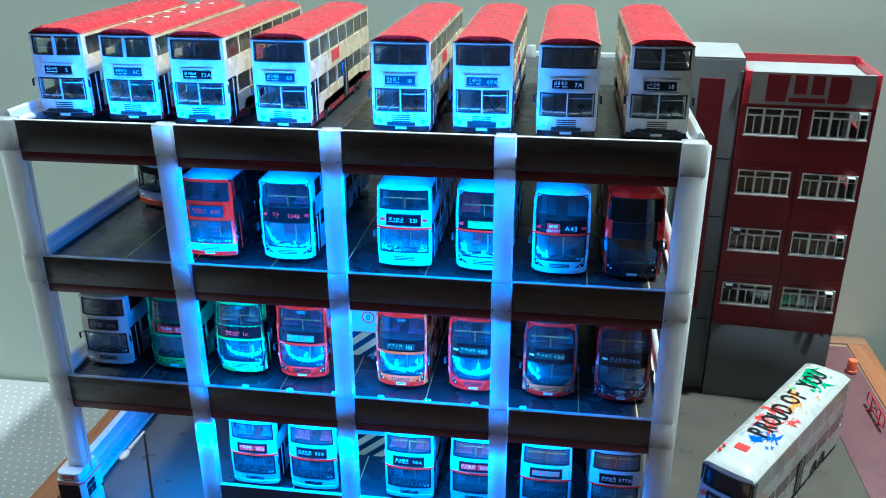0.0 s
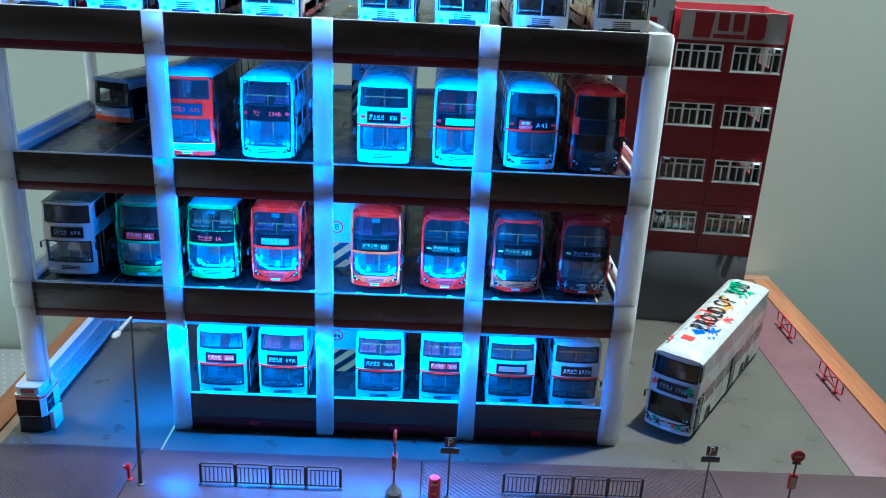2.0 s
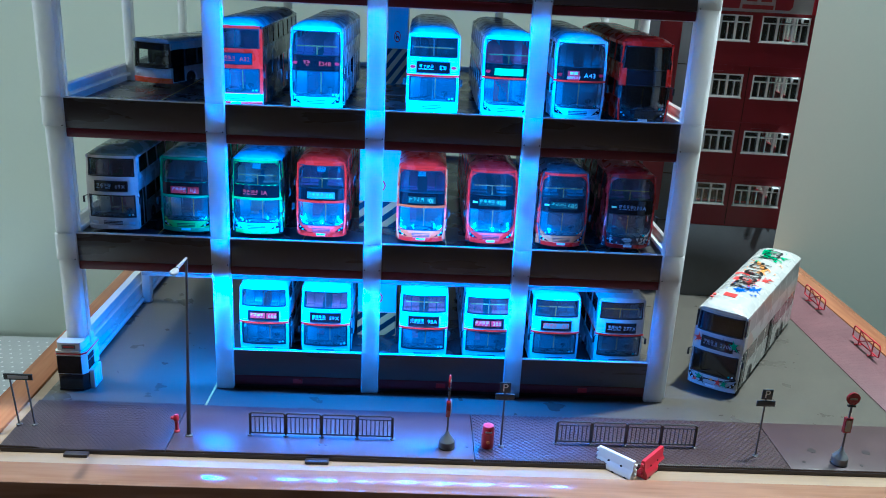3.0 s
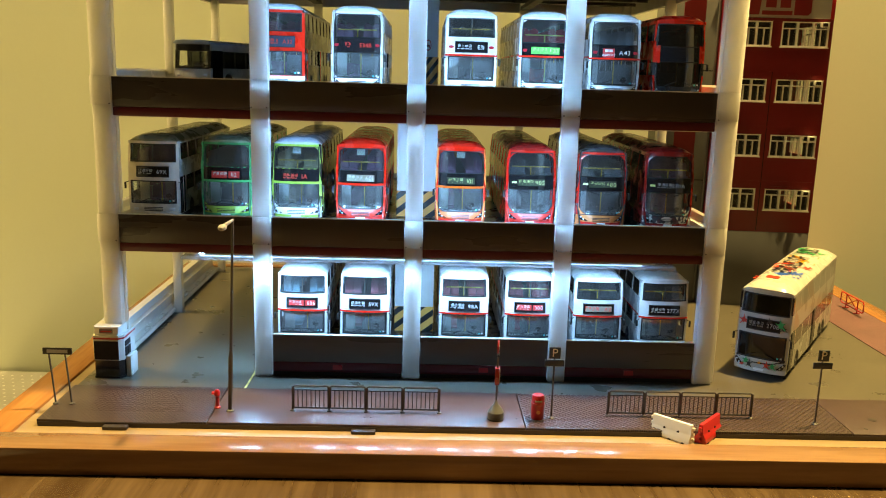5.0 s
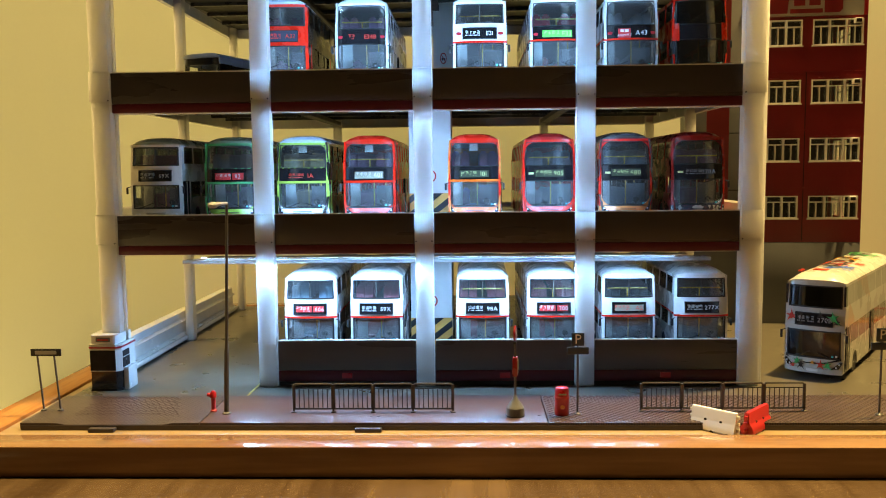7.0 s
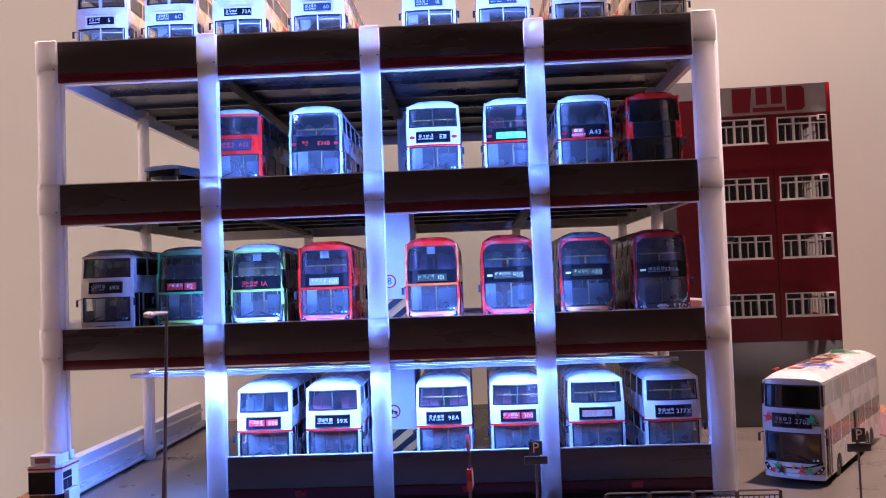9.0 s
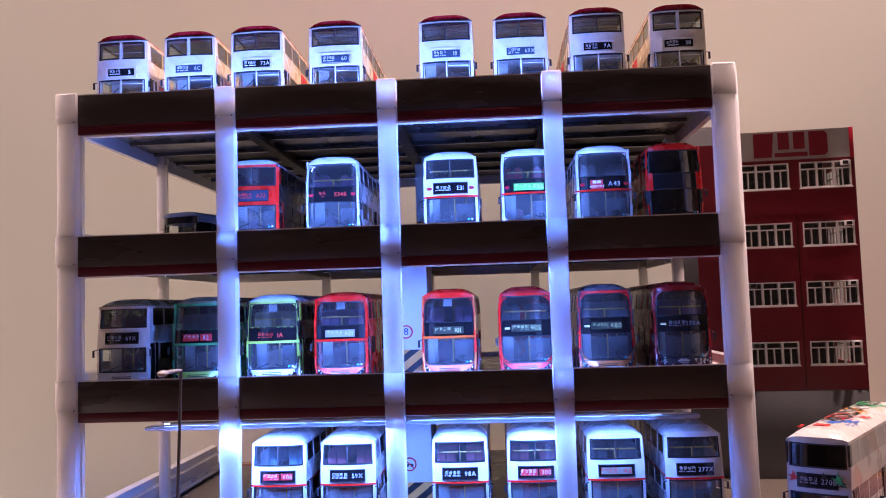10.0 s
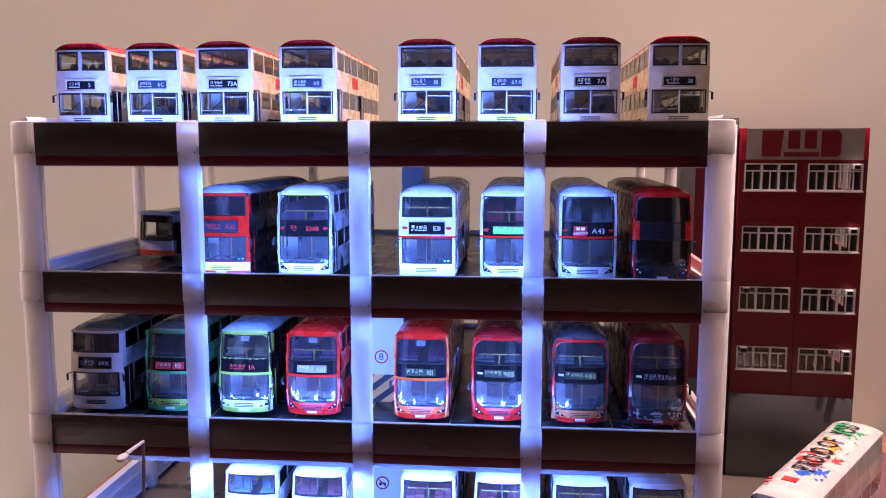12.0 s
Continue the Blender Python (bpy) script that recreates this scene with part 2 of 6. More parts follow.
MAT = {
    "dotted": mottled("dark_dotted_film", (0.05, 0.04, 0.05), (0.62, 0.56, 0.48), (0.12, 0.04, 0.05), 420),
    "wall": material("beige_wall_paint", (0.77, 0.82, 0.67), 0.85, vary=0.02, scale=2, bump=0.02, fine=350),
    "cloth": material("grey_cloth", (0.42, 0.42, 0.40), 0.9, vary=0.15, scale=8, bump=0.5, fine=500),
    "cloth_dot": material("white_thread", (0.75, 0.75, 0.72), 0.9),
    "table": wood("oak_table", (0.062, 0.037, 0.020), (0.135, 0.088, 0.052), "y", 0.20, 9),
    # Darker, duller than the side rails' wood: the front's shade is in the colour.
    "frame": wood("orange_varnish_wood", (0.195, 0.098, 0.046), (0.32, 0.180, 0.095), "x", 0.16, 10),
    "frame_side": wood("orange_varnish_wood_side", (0.25, 0.095, 0.028), (0.40, 0.178, 0.058), "y", 0.22, 10),
    "plywood": wood("pale_plywood", (0.26, 0.18, 0.10), (0.36, 0.265, 0.155), "x", 0.4, 8),
    "concrete": material("grey_model_concrete", (0.100, 0.088, 0.068), 0.30, uneven=0.04, vary=0.14, scale=35, fine=300),
    "pave": paved("mauve_paving", (0.066, 0.043, 0.040), (0.046, 0.029, 0.028), (0.013, 0.008, 0.008), 0.0040, 0.0020, 0.30, 45),
    "pave_plain": material("mauve_plain_paving", (0.060, 0.037, 0.037), 0.34, uneven=0.03, vary=0.12, scale=45, bump=0.1, fine=900),
    "pave_side": paved("pink_paving", (0.16, 0.075, 0.078), (0.145, 0.066, 0.070), (0.13, 0.060, 0.062), 0.0060, 0.0030, 0.5),
    "plate": material("dark_plate_edge", (0.03, 0.022, 0.022), 0.4),
    "yellow_line": material("yellow_road_paint", (0.62, 0.45, 0.12), 0.6, vary=0.2, scale=400),
    "resin": material("milky_resin", (0.57, 0.56, 0.52), 0.38, vary=0.04, scale=60, bump=0.08, fine=800, sss=0.035),
    "white_plastic": material("white_plastic", (0.74, 0.74, 0.71), 0.20, vary=0.04, scale=80),
    "fascia": material("brown_grey_parapet", (0.053, 0.044, 0.045), 0.30, vary=0.10, scale=50, bump=0.10, fine=700, stretch=(0.15, 1, 1)),
    # Parapet colour doubled for the ground row; its LED light is in the tone.
    "fascia_lit": material("lit_ground_parapet", (0.105, 0.098, 0.092), 0.32, vary=0.10, scale=50, bump=0.10, fine=700, stretch=(0.15, 1, 1)),
    "fascia_red": material("dark_red_parapet", (0.10, 0.005, 0.017), 0.36, vary=0.08, scale=60),
    "deck": material("dark_deck_plastic", (0.038, 0.038, 0.038), 0.28, vary=0.2, scale=40, bump=0.15, fine=900),
    "acrylic": glass("milky_acrylic", (0.90, 0.94, 0.96), haze=0.55, through="Translucent"),
    "led_line": glow("led_line", LED_COLOUR, 20.0),
    # Lighter grey that holds the LED light on the decks' front undersides.
    "underside": material("lit_underside_grey", (0.085, 0.09, 0.095), 0.30, vary=0.12, scale=25),
    "led": glow("led_chip", LED_COLOUR, 110.0),
    "sign_white": material("white_print", (0.78, 0.78, 0.76), 0.5, vary=0.03),
    "sign_red": material("red_print", (0.60, 0.03, 0.03), 0.5, vary=0.05),
    "stripe_black": material("black_print", (0.02, 0.02, 0.02), 0.5),
    "stripe_orange": material("orange_print", (0.88, 0.44, 0.11), 0.5, vary=0.06),
    "glass_dark": glass("smoked_bus_glass", (0.30, 0.32, 0.32), haze=0.006),
    # Haze of both windscreens stands in for the lit deck mirrored in them.
    "screen_low": glass("hazed_windscreen", (0.84, 0.88, 0.88), haze=0.052),
    "screen_up": glass("hazed_upper_windscreen", (0.80, 0.85, 0.85), haze=0.018),
    "glass_black": glass("dark_bus_glass", (0.035, 0.037, 0.04), haze=0.0),
    "glass": glass("clear_bus_glass", (0.90, 0.93, 0.92), haze=0.005),
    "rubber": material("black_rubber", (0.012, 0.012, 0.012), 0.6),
    "black": material("gloss_black_paint", (0.012, 0.012, 0.014), 0.15, coat=0.5),
    "chrome": material("silver_paint", (0.6, 0.6, 0.6), 0.25, metal=0.9),
    "steel": material("grey_metal_paint", (0.075, 0.070, 0.066), 0.42, metal=0.2, vary=0.15, scale=500),
    "lens": material("headlight_lens", (0.7, 0.72, 0.75), 0.08, coat=1.0),
    "rail_yellow": material("yellow_handrail", (0.92, 0.56, 0.13), 0.35),
    "brick_red": material("deep_red_plastic", (0.175, 0.008, 0.014), 0.42, vary=0.10, scale=60, bump=0.12, fine=900),
    "bright_red": material("bright_red_plastic", (0.48, 0.016, 0.028), 0.35, vary=0.08, scale=90, coat=0.2),
    "tower_grey": material("grey_plastic_wall", (0.13, 0.134, 0.138), 0.45, vary=0.10, scale=40, bump=0.12, fine=800),
    "roof_grey": material("pale_roof_grey", (0.32, 0.31, 0.29), 0.6, vary=0.1, scale=60),
    # Near-black that carries the shade of rooms, doorway, holes and notches.
    "void": material("near_black", (0.010, 0.006, 0.006), 0.8),
    "cab": material("grey_cab_plastic", (0.22, 0.22, 0.23), 0.5),
    "orange": material("orange_plastic", (0.75, 0.16, 0.03), 0.4),
    # Near-black so that the unseen room returns little fill light.
    "wall_room": material("bounce_cutting_black", (0.030, 0.028, 0.025), 0.9, vary=0.05, scale=2),
}


def paint(name, colour, rough=0.28, vary=0.05, metal=0.0):
    """Gloss paint of a die-cast body."""
    if name not in MAT:
        MAT[name] = material(name, colour, rough, metal, vary, 90, coat=0.2)
    return MAT[name]


# ---- mesh helpers ----
def thing(name, label, category, group="", at=(0, 0, 0), turn=0.0):
    ob = new(name)
    ob.matrix_basis = pose(*at, 0, 0, turn)
    ob.empty_display_size = 0.01
    return tagged(ob, label, category, group)


def mesh_of(bm, name, mat):
    bmesh.ops.recalc_face_normals(bm, faces=bm.faces)
    me = bpy.data.meshes.new(name)
    bm.to_mesh(me)
    bm.free()
    me.materials.append(mat)
    for p in me.polygons:
        p.use_smooth = True
    me.set_sharp_from_angle(angle=radians(32))
    return me


def part(name, bm, mat, parent, label="", m=None):
    me = bm if isinstance(bm, bpy.types.Mesh) else mesh_of(bm, name, mat)
    ob = new(name, me)
    ob.parent = parent
    if m is not None:
        ob.matrix_basis = m
    if label:
        ob["label"] = label
    return ob


def structure(name, bm, mat, label, category, kind="structure"):
    return tagged(new(name, mesh_of(bm, name, mat)), label, category, kind=kind)


def box(bm, x0, x1, y0, y1, z0, z1, bevel=0.0):
    vs = [bm.verts.new((x, y, z)) for x in (x0, x1) for y in (y0, y1) for z in (z0, z1)]
    fs = [bm.faces.new([vs[i] for i in f]) for f in ((0, 1, 3, 2), (4, 6, 7, 5), (0, 4, 5, 1), (2, 3, 7, 6), (0, 2, 6, 4), (1, 5, 7, 3))]
    if bevel:
        bmesh.ops.bevel(bm, geom=list({e for f in fs for e in f.edges}), offset=bevel, segments=2, affect="EDGES", profile=0.5)
    return bm


def one_box(x0, x1, y0, y1, z0, z1, bevel=0.0):
    return box(bmesh.new(), x0, x1, y0, y1, z0, z1, bevel)


def rod(bm, a, b, r, n=10, r2=None):
    a, b = Vector(a), Vector(b)
    q = (b - a).to_track_quat("Z", "Y")
    r2 = r if r2 is None else r2
    low = [bm.verts.new(a + q @ Vector((r * math.cos(2 * math.pi * i / n), r * math.sin(2 * math.pi * i / n), 0))) for i in range(n)]
    top = [bm.verts.new(b + q @ Vector((r2 * math.cos(2 * math.pi * i / n), r2 * math.sin(2 * math.pi * i / n), 0))) for i in range(n)]
    for i in range(n):
        bm.faces.new((low[i], low[(i + 1) % n], top[(i + 1) % n], top[i]))
    bm.faces.new(low[::-1])
    bm.faces.new(top)
    return bm


def lathe(bm, profile, n=16, at=(0, 0)):
    """A solid of revolution about z from (radius, height) pairs."""
    rings = [[bm.verts.new((at[0] + r * math.cos(2 * math.pi * i / n), at[1] + r * math.sin(2 * math.pi * i / n), z)) for i in range(n)] for r, z in profile]
    for a, b in zip(rings, rings[1:]):
        for i in range(n):
            bm.faces.new((a[i], a[(i + 1) % n], b[(i + 1) % n], b[i]))
    bm.faces.new(rings[0][::-1])
    bm.faces.new(rings[-1])
    return bm


def slab(bm, outline, axis, a, b):
    """A closed outline pushed along an axis from a to b; the outline's pairs are the other two coordinates in order."""
    def at(p, d):
        return {"x": (d, p[0], p[1]), "y": (p[0], d, p[1]), "z": (p[0], p[1], d)}[axis]
    one, two = [bm.verts.new(at(p, a)) for p in outline], [bm.verts.new(at(p, b)) for p in outline]
    bm.faces.new(one)
    bm.faces.new(two[::-1])
    for i in range(len(outline)):
        j = (i + 1) % len(outline)
        bm.faces.new((one[i], two[i], two[j], one[j]))
    return bm


def wide(bm, x0, x1, y0, y1, z0, z1, n=8):
    """A box cut into n lengths along x, so that it can be bowed."""
    rows = []
    for i in range(n + 1):
        x = x0 + (x1 - x0) * i / n
        rows.append([bm.verts.new((x, y, z)) for y, z in ((y0, z0), (y1, z0), (y1, z1), (y0, z1))])
    for a, b in zip(rows, rows[1:]):
        for k in range(4):
            bm.faces.new((a[k], b[k], b[(k + 1) % 4], a[(k + 1) % 4]))
    bm.faces.new(rows[0])
    bm.faces.new(rows[-1][::-1])
    return bm


TEXTS = {}


def text_mesh(words, size, mat, thick=0.00008, bold=0.0):
    key = (words, round(size, 5), mat.name, bold)
    if key not in TEXTS:
        curve = bpy.data.curves.new("lettering", "FONT")
        curve.body, curve.size, curve.align_x, curve.align_y, curve.extrude, curve.resolution_u = words, size, "CENTER", "CENTER", thick, 2
        curve.offset = bold
        ob = bpy.data.objects.new("lettering", curve)
        me = bpy.data.meshes.new_from_object(ob)
        bpy.data.objects.remove(ob)
        me.materials.clear()
        me.materials.append(mat)
        TEXTS[key] = me
    return TEXTS[key]


# ---- the room, the table and the tray ----
structure("wall_back", one_box(-1.8, 1.8, 0.362, 0.44, -0.75, 1.90), MAT["wall"], "plain beige painted wall behind the model", "wall")
# Added unseen shell around the table, darkened to hold back bounced light.
structure("wall_left", one_box(-1.88, -1.8, -2.2, 0.44, -0.75, 1.90), MAT["wall_room"], "unseen room wall, near-black to cut bounced light", "wall")
structure("wall_right", one_box(1.8, 1.88, -2.2, 0.44, -0.75, 1.90), MAT["wall_room"], "unseen room wall, near-black to cut bounced light", "wall")
structure("wall_front", one_box(-1.88, 1.88, -2.28, -2.2, -0.75, 1.90), MAT["wall_room"], "unseen room wall, near-black to cut bounced light", "wall")
structure("floor", one_box(-1.88, 1.88, -2.28, 0.44, -0.80, -0.75), MAT["wall_room"], "unseen room floor, near-black to cut bounced light", "floor")
structure("ceiling", one_box(-1.88, 1.88, -2.28, 0.44, 1.90, 1.94), MAT["wall_room"], "unseen ceiling, near-black to cut bounced light", "ceiling")

BOARD = -0.0025
TABLE = -0.0170
table = thing("table", "brown oak table carrying the wooden tray", "table", at=(0.10, -0.3, -0.75))
part("tabletop", one_box(-0.362, 0.368, -0.75, 0.66, 0.70, 0.75 + TABLE, 0.002), MAT["table"], table)
part("cabinet_body", one_box(-0.355, 0.361, -0.72, 0.655, 0.0, 0.699), MAT["table"], table)

bench = thing("bench", "low bench under a pale grey cloth with white dots", "bench", at=(-1.05, -0.1, -0.75))
part("seat", one_box(-0.74, 0.77, -0.70, 0.458, 0.0, 0.615, 0.004), MAT["cloth"], bench)
bm = bmesh.new()
for i in range(62):
    for j in range(62):
        x, y = 0.10 + 0.0108 * i + 0.0054 * (j % 2), -0.20 + 0.0105 * j
        r = 0.0013 + 0.0004 * random.random()
        ring = [bm.verts.new((x + r * math.cos(k * 1.0472), y + r * math.sin(k * 1.0472), 0.6151)) for k in range(6)]
        tip = bm.verts.new((x, y, 0.6158))
        for k in range(6):
            bm.faces.new((ring[k], ring[(k + 1) % 6], tip))
tagged(part("woven_dots", bm, MAT["cloth_dot"], bench, "raised white woven dots"), kind="stuff")

tray = thing("wooden_tray", "orange varnished wooden tray with a raised rim on the table", "tray", at=(0.102, 0.117, TABLE))
XA, XB, YA, YB = -0.362, 0.362, -0.241, 0.242
RIM, RZ = 0.0215, 0.0165
part("base_board", one_box(XA + 0.004, XB - 0.004, YA + 0.004, YB - 0.004, 0.0005, -TABLE + BOARD), MAT["plywood"], tray, "pale plywood base board")
part("front_rail", one_box(XA, XB, YA, YA + RIM, 0, RZ, 0.0006), MAT["frame"], tray)
part("back_rail", one_box(XA, XB, YB - RIM + 0.006, YB, 0, RZ, 0.0006), MAT["frame"], tray)
part("side_rail", one_box(XA, XA + RIM, YA + RIM + 0.0003, YB - RIM + 0.0057, 0, RZ, 0.0006), MAT["frame_side"], tray)
part("side_rail", one_box(XB - RIM, XB, YA + RIM + 0.0003, YB - RIM + 0.0057, 0, RZ, 0.0006), MAT["frame_side"], tray)

# ---- the ground plate: road, pavements ----
structure("road", one_box(-0.229, 0.4395, -0.030, 0.334, BOARD, 0.0), MAT["concrete"], "grey concrete forecourt of the model", "road")
bm = bmesh.new()
dip_line = [(-0.229, -0.0015), (-0.1253, -0.0015), (-0.1253, 0.0017), (-0.140, 0.0017), (-0.146, 0.0006), (-0.203, 0.0006), (-0.209, 0.0017), (-0.229, 0.0017)]
rims = [[bm.verts.new((x, y, z if z < 0 or y < -0.08 else 0.0017)) for x, z in dip_line] for y in (-0.0885, -0.0740, -0.0302)]
for one, two in zip(rims, rims[1:]):
    for i in range(8):
        bm.faces.new((one[i], one[(i + 1) % 8], two[(i + 1) % 8], two[i]))
bm.faces.new(rims[0][::-1])
bm.faces.new(rims[2])
structure("pavement_left", bm, MAT["pave"], "dark mauve block pavement with a dropped kerb", "pavement")
structure("pavement_middle", one_box(-0.1248, 0.0728, -0.0885, -0.0302, -0.0015, 0.0017, 0.0003), MAT["pave_plain"], "smooth mauve pavement slab", "pavement")
structure("pavement_third", one_box(0.0733, 0.2805, -0.0885, -0.0302, -0.0015, 0.0017, 0.0003), MAT["pave"], "dark mauve block pavement", "pavement")
structure("pavement_fourth", one_box(0.2810, 0.4395, -0.0885, -0.0302, -0.0015, 0.0017, 0.0003), MAT["pave_plain"], "smooth mauve pavement slab", "pavement")
structure("pavement_side", one_box(0.3882, 0.4393, -0.0299, 0.3335, -0.0012, 0.0006, 0.0001), MAT["pave_side"], "pinkish block pavement along the tray's side", "pavement")
structure("kerb", one_box(-0.2285, 0.4390, -0.0890, -0.0884, BOARD, 0.0003), MAT["plate"], "dark edge of the ground plate", "kerb")
tactile = bmesh.new()
for i in range(38):
    for j in range(13):
        x, y = -0.204 + 0.0018 * i, -0.0725 + 0.0032 * j
        if x + 0.35 * (y + 0.0725) > -0.204 + 0.0018 * 34:
            continue
        d = 0.0010 if (i + j) % 2 else -0.0010
        slab(tactile, [(x - d - 0.00025, y - 0.0011), (x - d + 0.00025, y - 0.0011), (x + d + 0.00025, y + 0.0011), (x + d - 0.00025, y + 0.0011)], "z", 0.0017, 0.00182)
blocks = bmesh.new()
for i in range(-30, 110):
    for j in range(-30, 110):
        u, v = 0.0029 * i, 0.0029 * j
        x, y = 0.0738 + (u + v) * 0.7071, -0.0880 + (v - u) * 0.7071
        if 0.0752 < x < 0.2790 and -0.0868 < y < -0.0316:
            low = [blocks.verts.new((x + 0.00175 * a, y + 0.00175 * b, 0.0017)) for a, b in ((1, 0), (0, 1), (-1, 0), (0, -1))]
            cap = [blocks.verts.new((x + 0.00150 * a, y + 0.00150 * b, 0.00196)) for a, b in ((1, 0), (0, 1), (-1, 0), (0, -1))]
            blocks.faces.new(cap)
            for k in range(4):
                blocks.faces.new((low[k], low[(k + 1) % 4], cap[(k + 1) % 4], cap[k]))
structure("block_paving", blocks, MAT["pave_plain"], "small raised mauve paving blocks", "paving", kind="stuff")
structure("tactile_paving", tactile, MAT["pave_plain"], "raised tactile studs on the pavement", "paving", kind="stuff")
ribbed = bmesh.new()
for i in range(60):
    box(ribbed, -0.205 + 0.0015 * i, -0.2042 + 0.0015 * i, -0.0295, -0.0270, 0.0, 0.0005)
structure("drain_cover", ribbed, MAT["plate"], "narrow ribbed drain strip along the pavement", "drain", kind="stuff")
for x in (-0.180, -0.028):
    tagged(new("plate_clip", mesh_of(one_box(-0.0075, 0.0075, 0, 0.0045, 0, 0.0022, 0.0004), "plate_clip", MAT["plate"])), "dark connecting clip at the plate's edge", "clip", "clips along the plate").matrix_basis = pose(x, -0.0936, BOARD)
for x, y, r in ((0.3045, -0.0655, 0.0028), (0.3420, -0.0660, 0.0028), (0.293, -0.080, 0.0012), (0.331, -0.082, 0.0012), (0.272, -0.066, 0.0012), (0.069, -0.074, 0.0010), (-0.028, -0.0765, 0.0010), (-0.024, -0.0765, 0.0010), (0.165, -0.0775, 0.0010)):
    tagged(new("peg_hole", mesh_of(lathe(bmesh.new(), [(r, 0), (r, 0.0002), (r * 0.5, 0.0003)], 12), "peg_hole", MAT["plate"])), "small dark hole in the pavement", "hole", "holes in the pavement").matrix_basis = pose(x, y, 0.0017)
tagged(new("bay_line", mesh_of(slab(bmesh.new(), [(-0.1150, -0.0285), (-0.1136, -0.0285), (-0.1128, 0.020), (-0.1142, 0.020)], "z", 0.0, 0.0003), "bay_line", MAT["yellow_line"])), "yellow bay line painted on the road", "marking", kind="structure")

# ---- the multi-storey car park ----
park = thing("car_park_model", "four-storey bus park model with milky columns and dark parapets", "model building", at=(0, 0, 0))
XL, XR, YR = -0.2185, 0.2185, 0.322
for n, x in enumerate(COLUMNS):
    outer = n in (0, 4)
    for y in ((0.0, 0.155, 0.315) if outer else (0.0, 0.315)):
        w = (0.0068 if outer else 0.0060) if y == 0.0 else 0.0040
        lean_in = 0.0010 if n == 0 else 0.0
        col = part("column", one_box(x - w + lean_in, x + w, y - 0.0025, y + 0.0060, 0.0, 0.3035, 0.0006), MAT["resin"], park)
        if outer and y == 0.0:
            fa, fb = (x + w + 0.0001, x + w + 0.0022) if n == 0 else (x + w + 0.0001, x + w + 0.0034)
            part("fin", one_box(fa, fb, 0.0036, 0.0058, 0.0, 0.3005, 0.0004), MAT["resin"], col, "thin set-back fin along the column")
        for key in "cbr":
            z0, z1 = LOW[key] + 0.0075, TOP[key] + 0.0006
            more = 0.0009 if outer else 0.00012
            a = x - w - (more - lean_in if n == 0 else 0.00012)
            b = x + w + (more if n == 4 else 0.00012)
            part("collar", one_box(a, b, y - 0.0028, y + 0.0062, z0, z1, 0.0003), MAT["resin"], col)
            if y == 0.0:
                for sx in (-1, 1):
                    if not (outer and sx == (-1 if n == 0 else 1)):
                        part("bolt", rod(bmesh.new(), (x + sx * (w - 0.0008), -0.0028, z0 + 0.0006), (x + sx * (w - 0.0008), -0.0033, z0 + 0.0006), 0.0005, 8), MAT["steel"], col)

for key in "dcbr":
    for n in range(4):
        if key == "d" and n == 0:
            continue
        a, b = COLUMNS[n] + 0.0066, COLUMNS[n + 1] - 0.0066
        if n == 0:
            a += 0.0004
        if n == 3:
            b -= 0.0004
        red = 0.0075 if key == "d" else 0.0062
        par = part("parapet", one_box(a, b, 0.0, 0.0022, LOW[key] + red, TOP[key], 0.0003), MAT["fascia_lit" if key == "d" else "fascia"], park, "ground parapet board, LED light put into its lighter grey" if key == "d" else "dark grey-brown parapet board")
        part("red_band", one_box(a, b, 0.0001, 0.0022, LOW[key], LOW[key] + red - 0.0002, 0.0003), MAT["fascia_red"], par, "dark red lower band")
        part("inner_face", one_box(a, b, 0.0023, 0.0030, LOW[key] + 0.0005, TOP[key] - 0.0002), MAT["white_plastic"], par, "unpainted white inner face")
        part("lip", one_box(a, b, -0.0002, 0.0026, TOP[key] + 0.0001, TOP[key] + 0.0007), MAT["white_plastic"], par)
        if key == "d":
            # Fills the gap below the parapet; its black is the shadow there.
            part("foot_strip", one_box(a, b, 0.0006, 0.0022, 0.0, LOW[key] - 0.0002), MAT["rubber"], par, "black strip standing in for the shadow at the foot")
            c = (a + b) / 2
            part("reflector", one_box(c - 0.0034, c + 0.0034, -0.0004, 0.0, 0.0052, 0.0088), MAT["bright_red"], par)

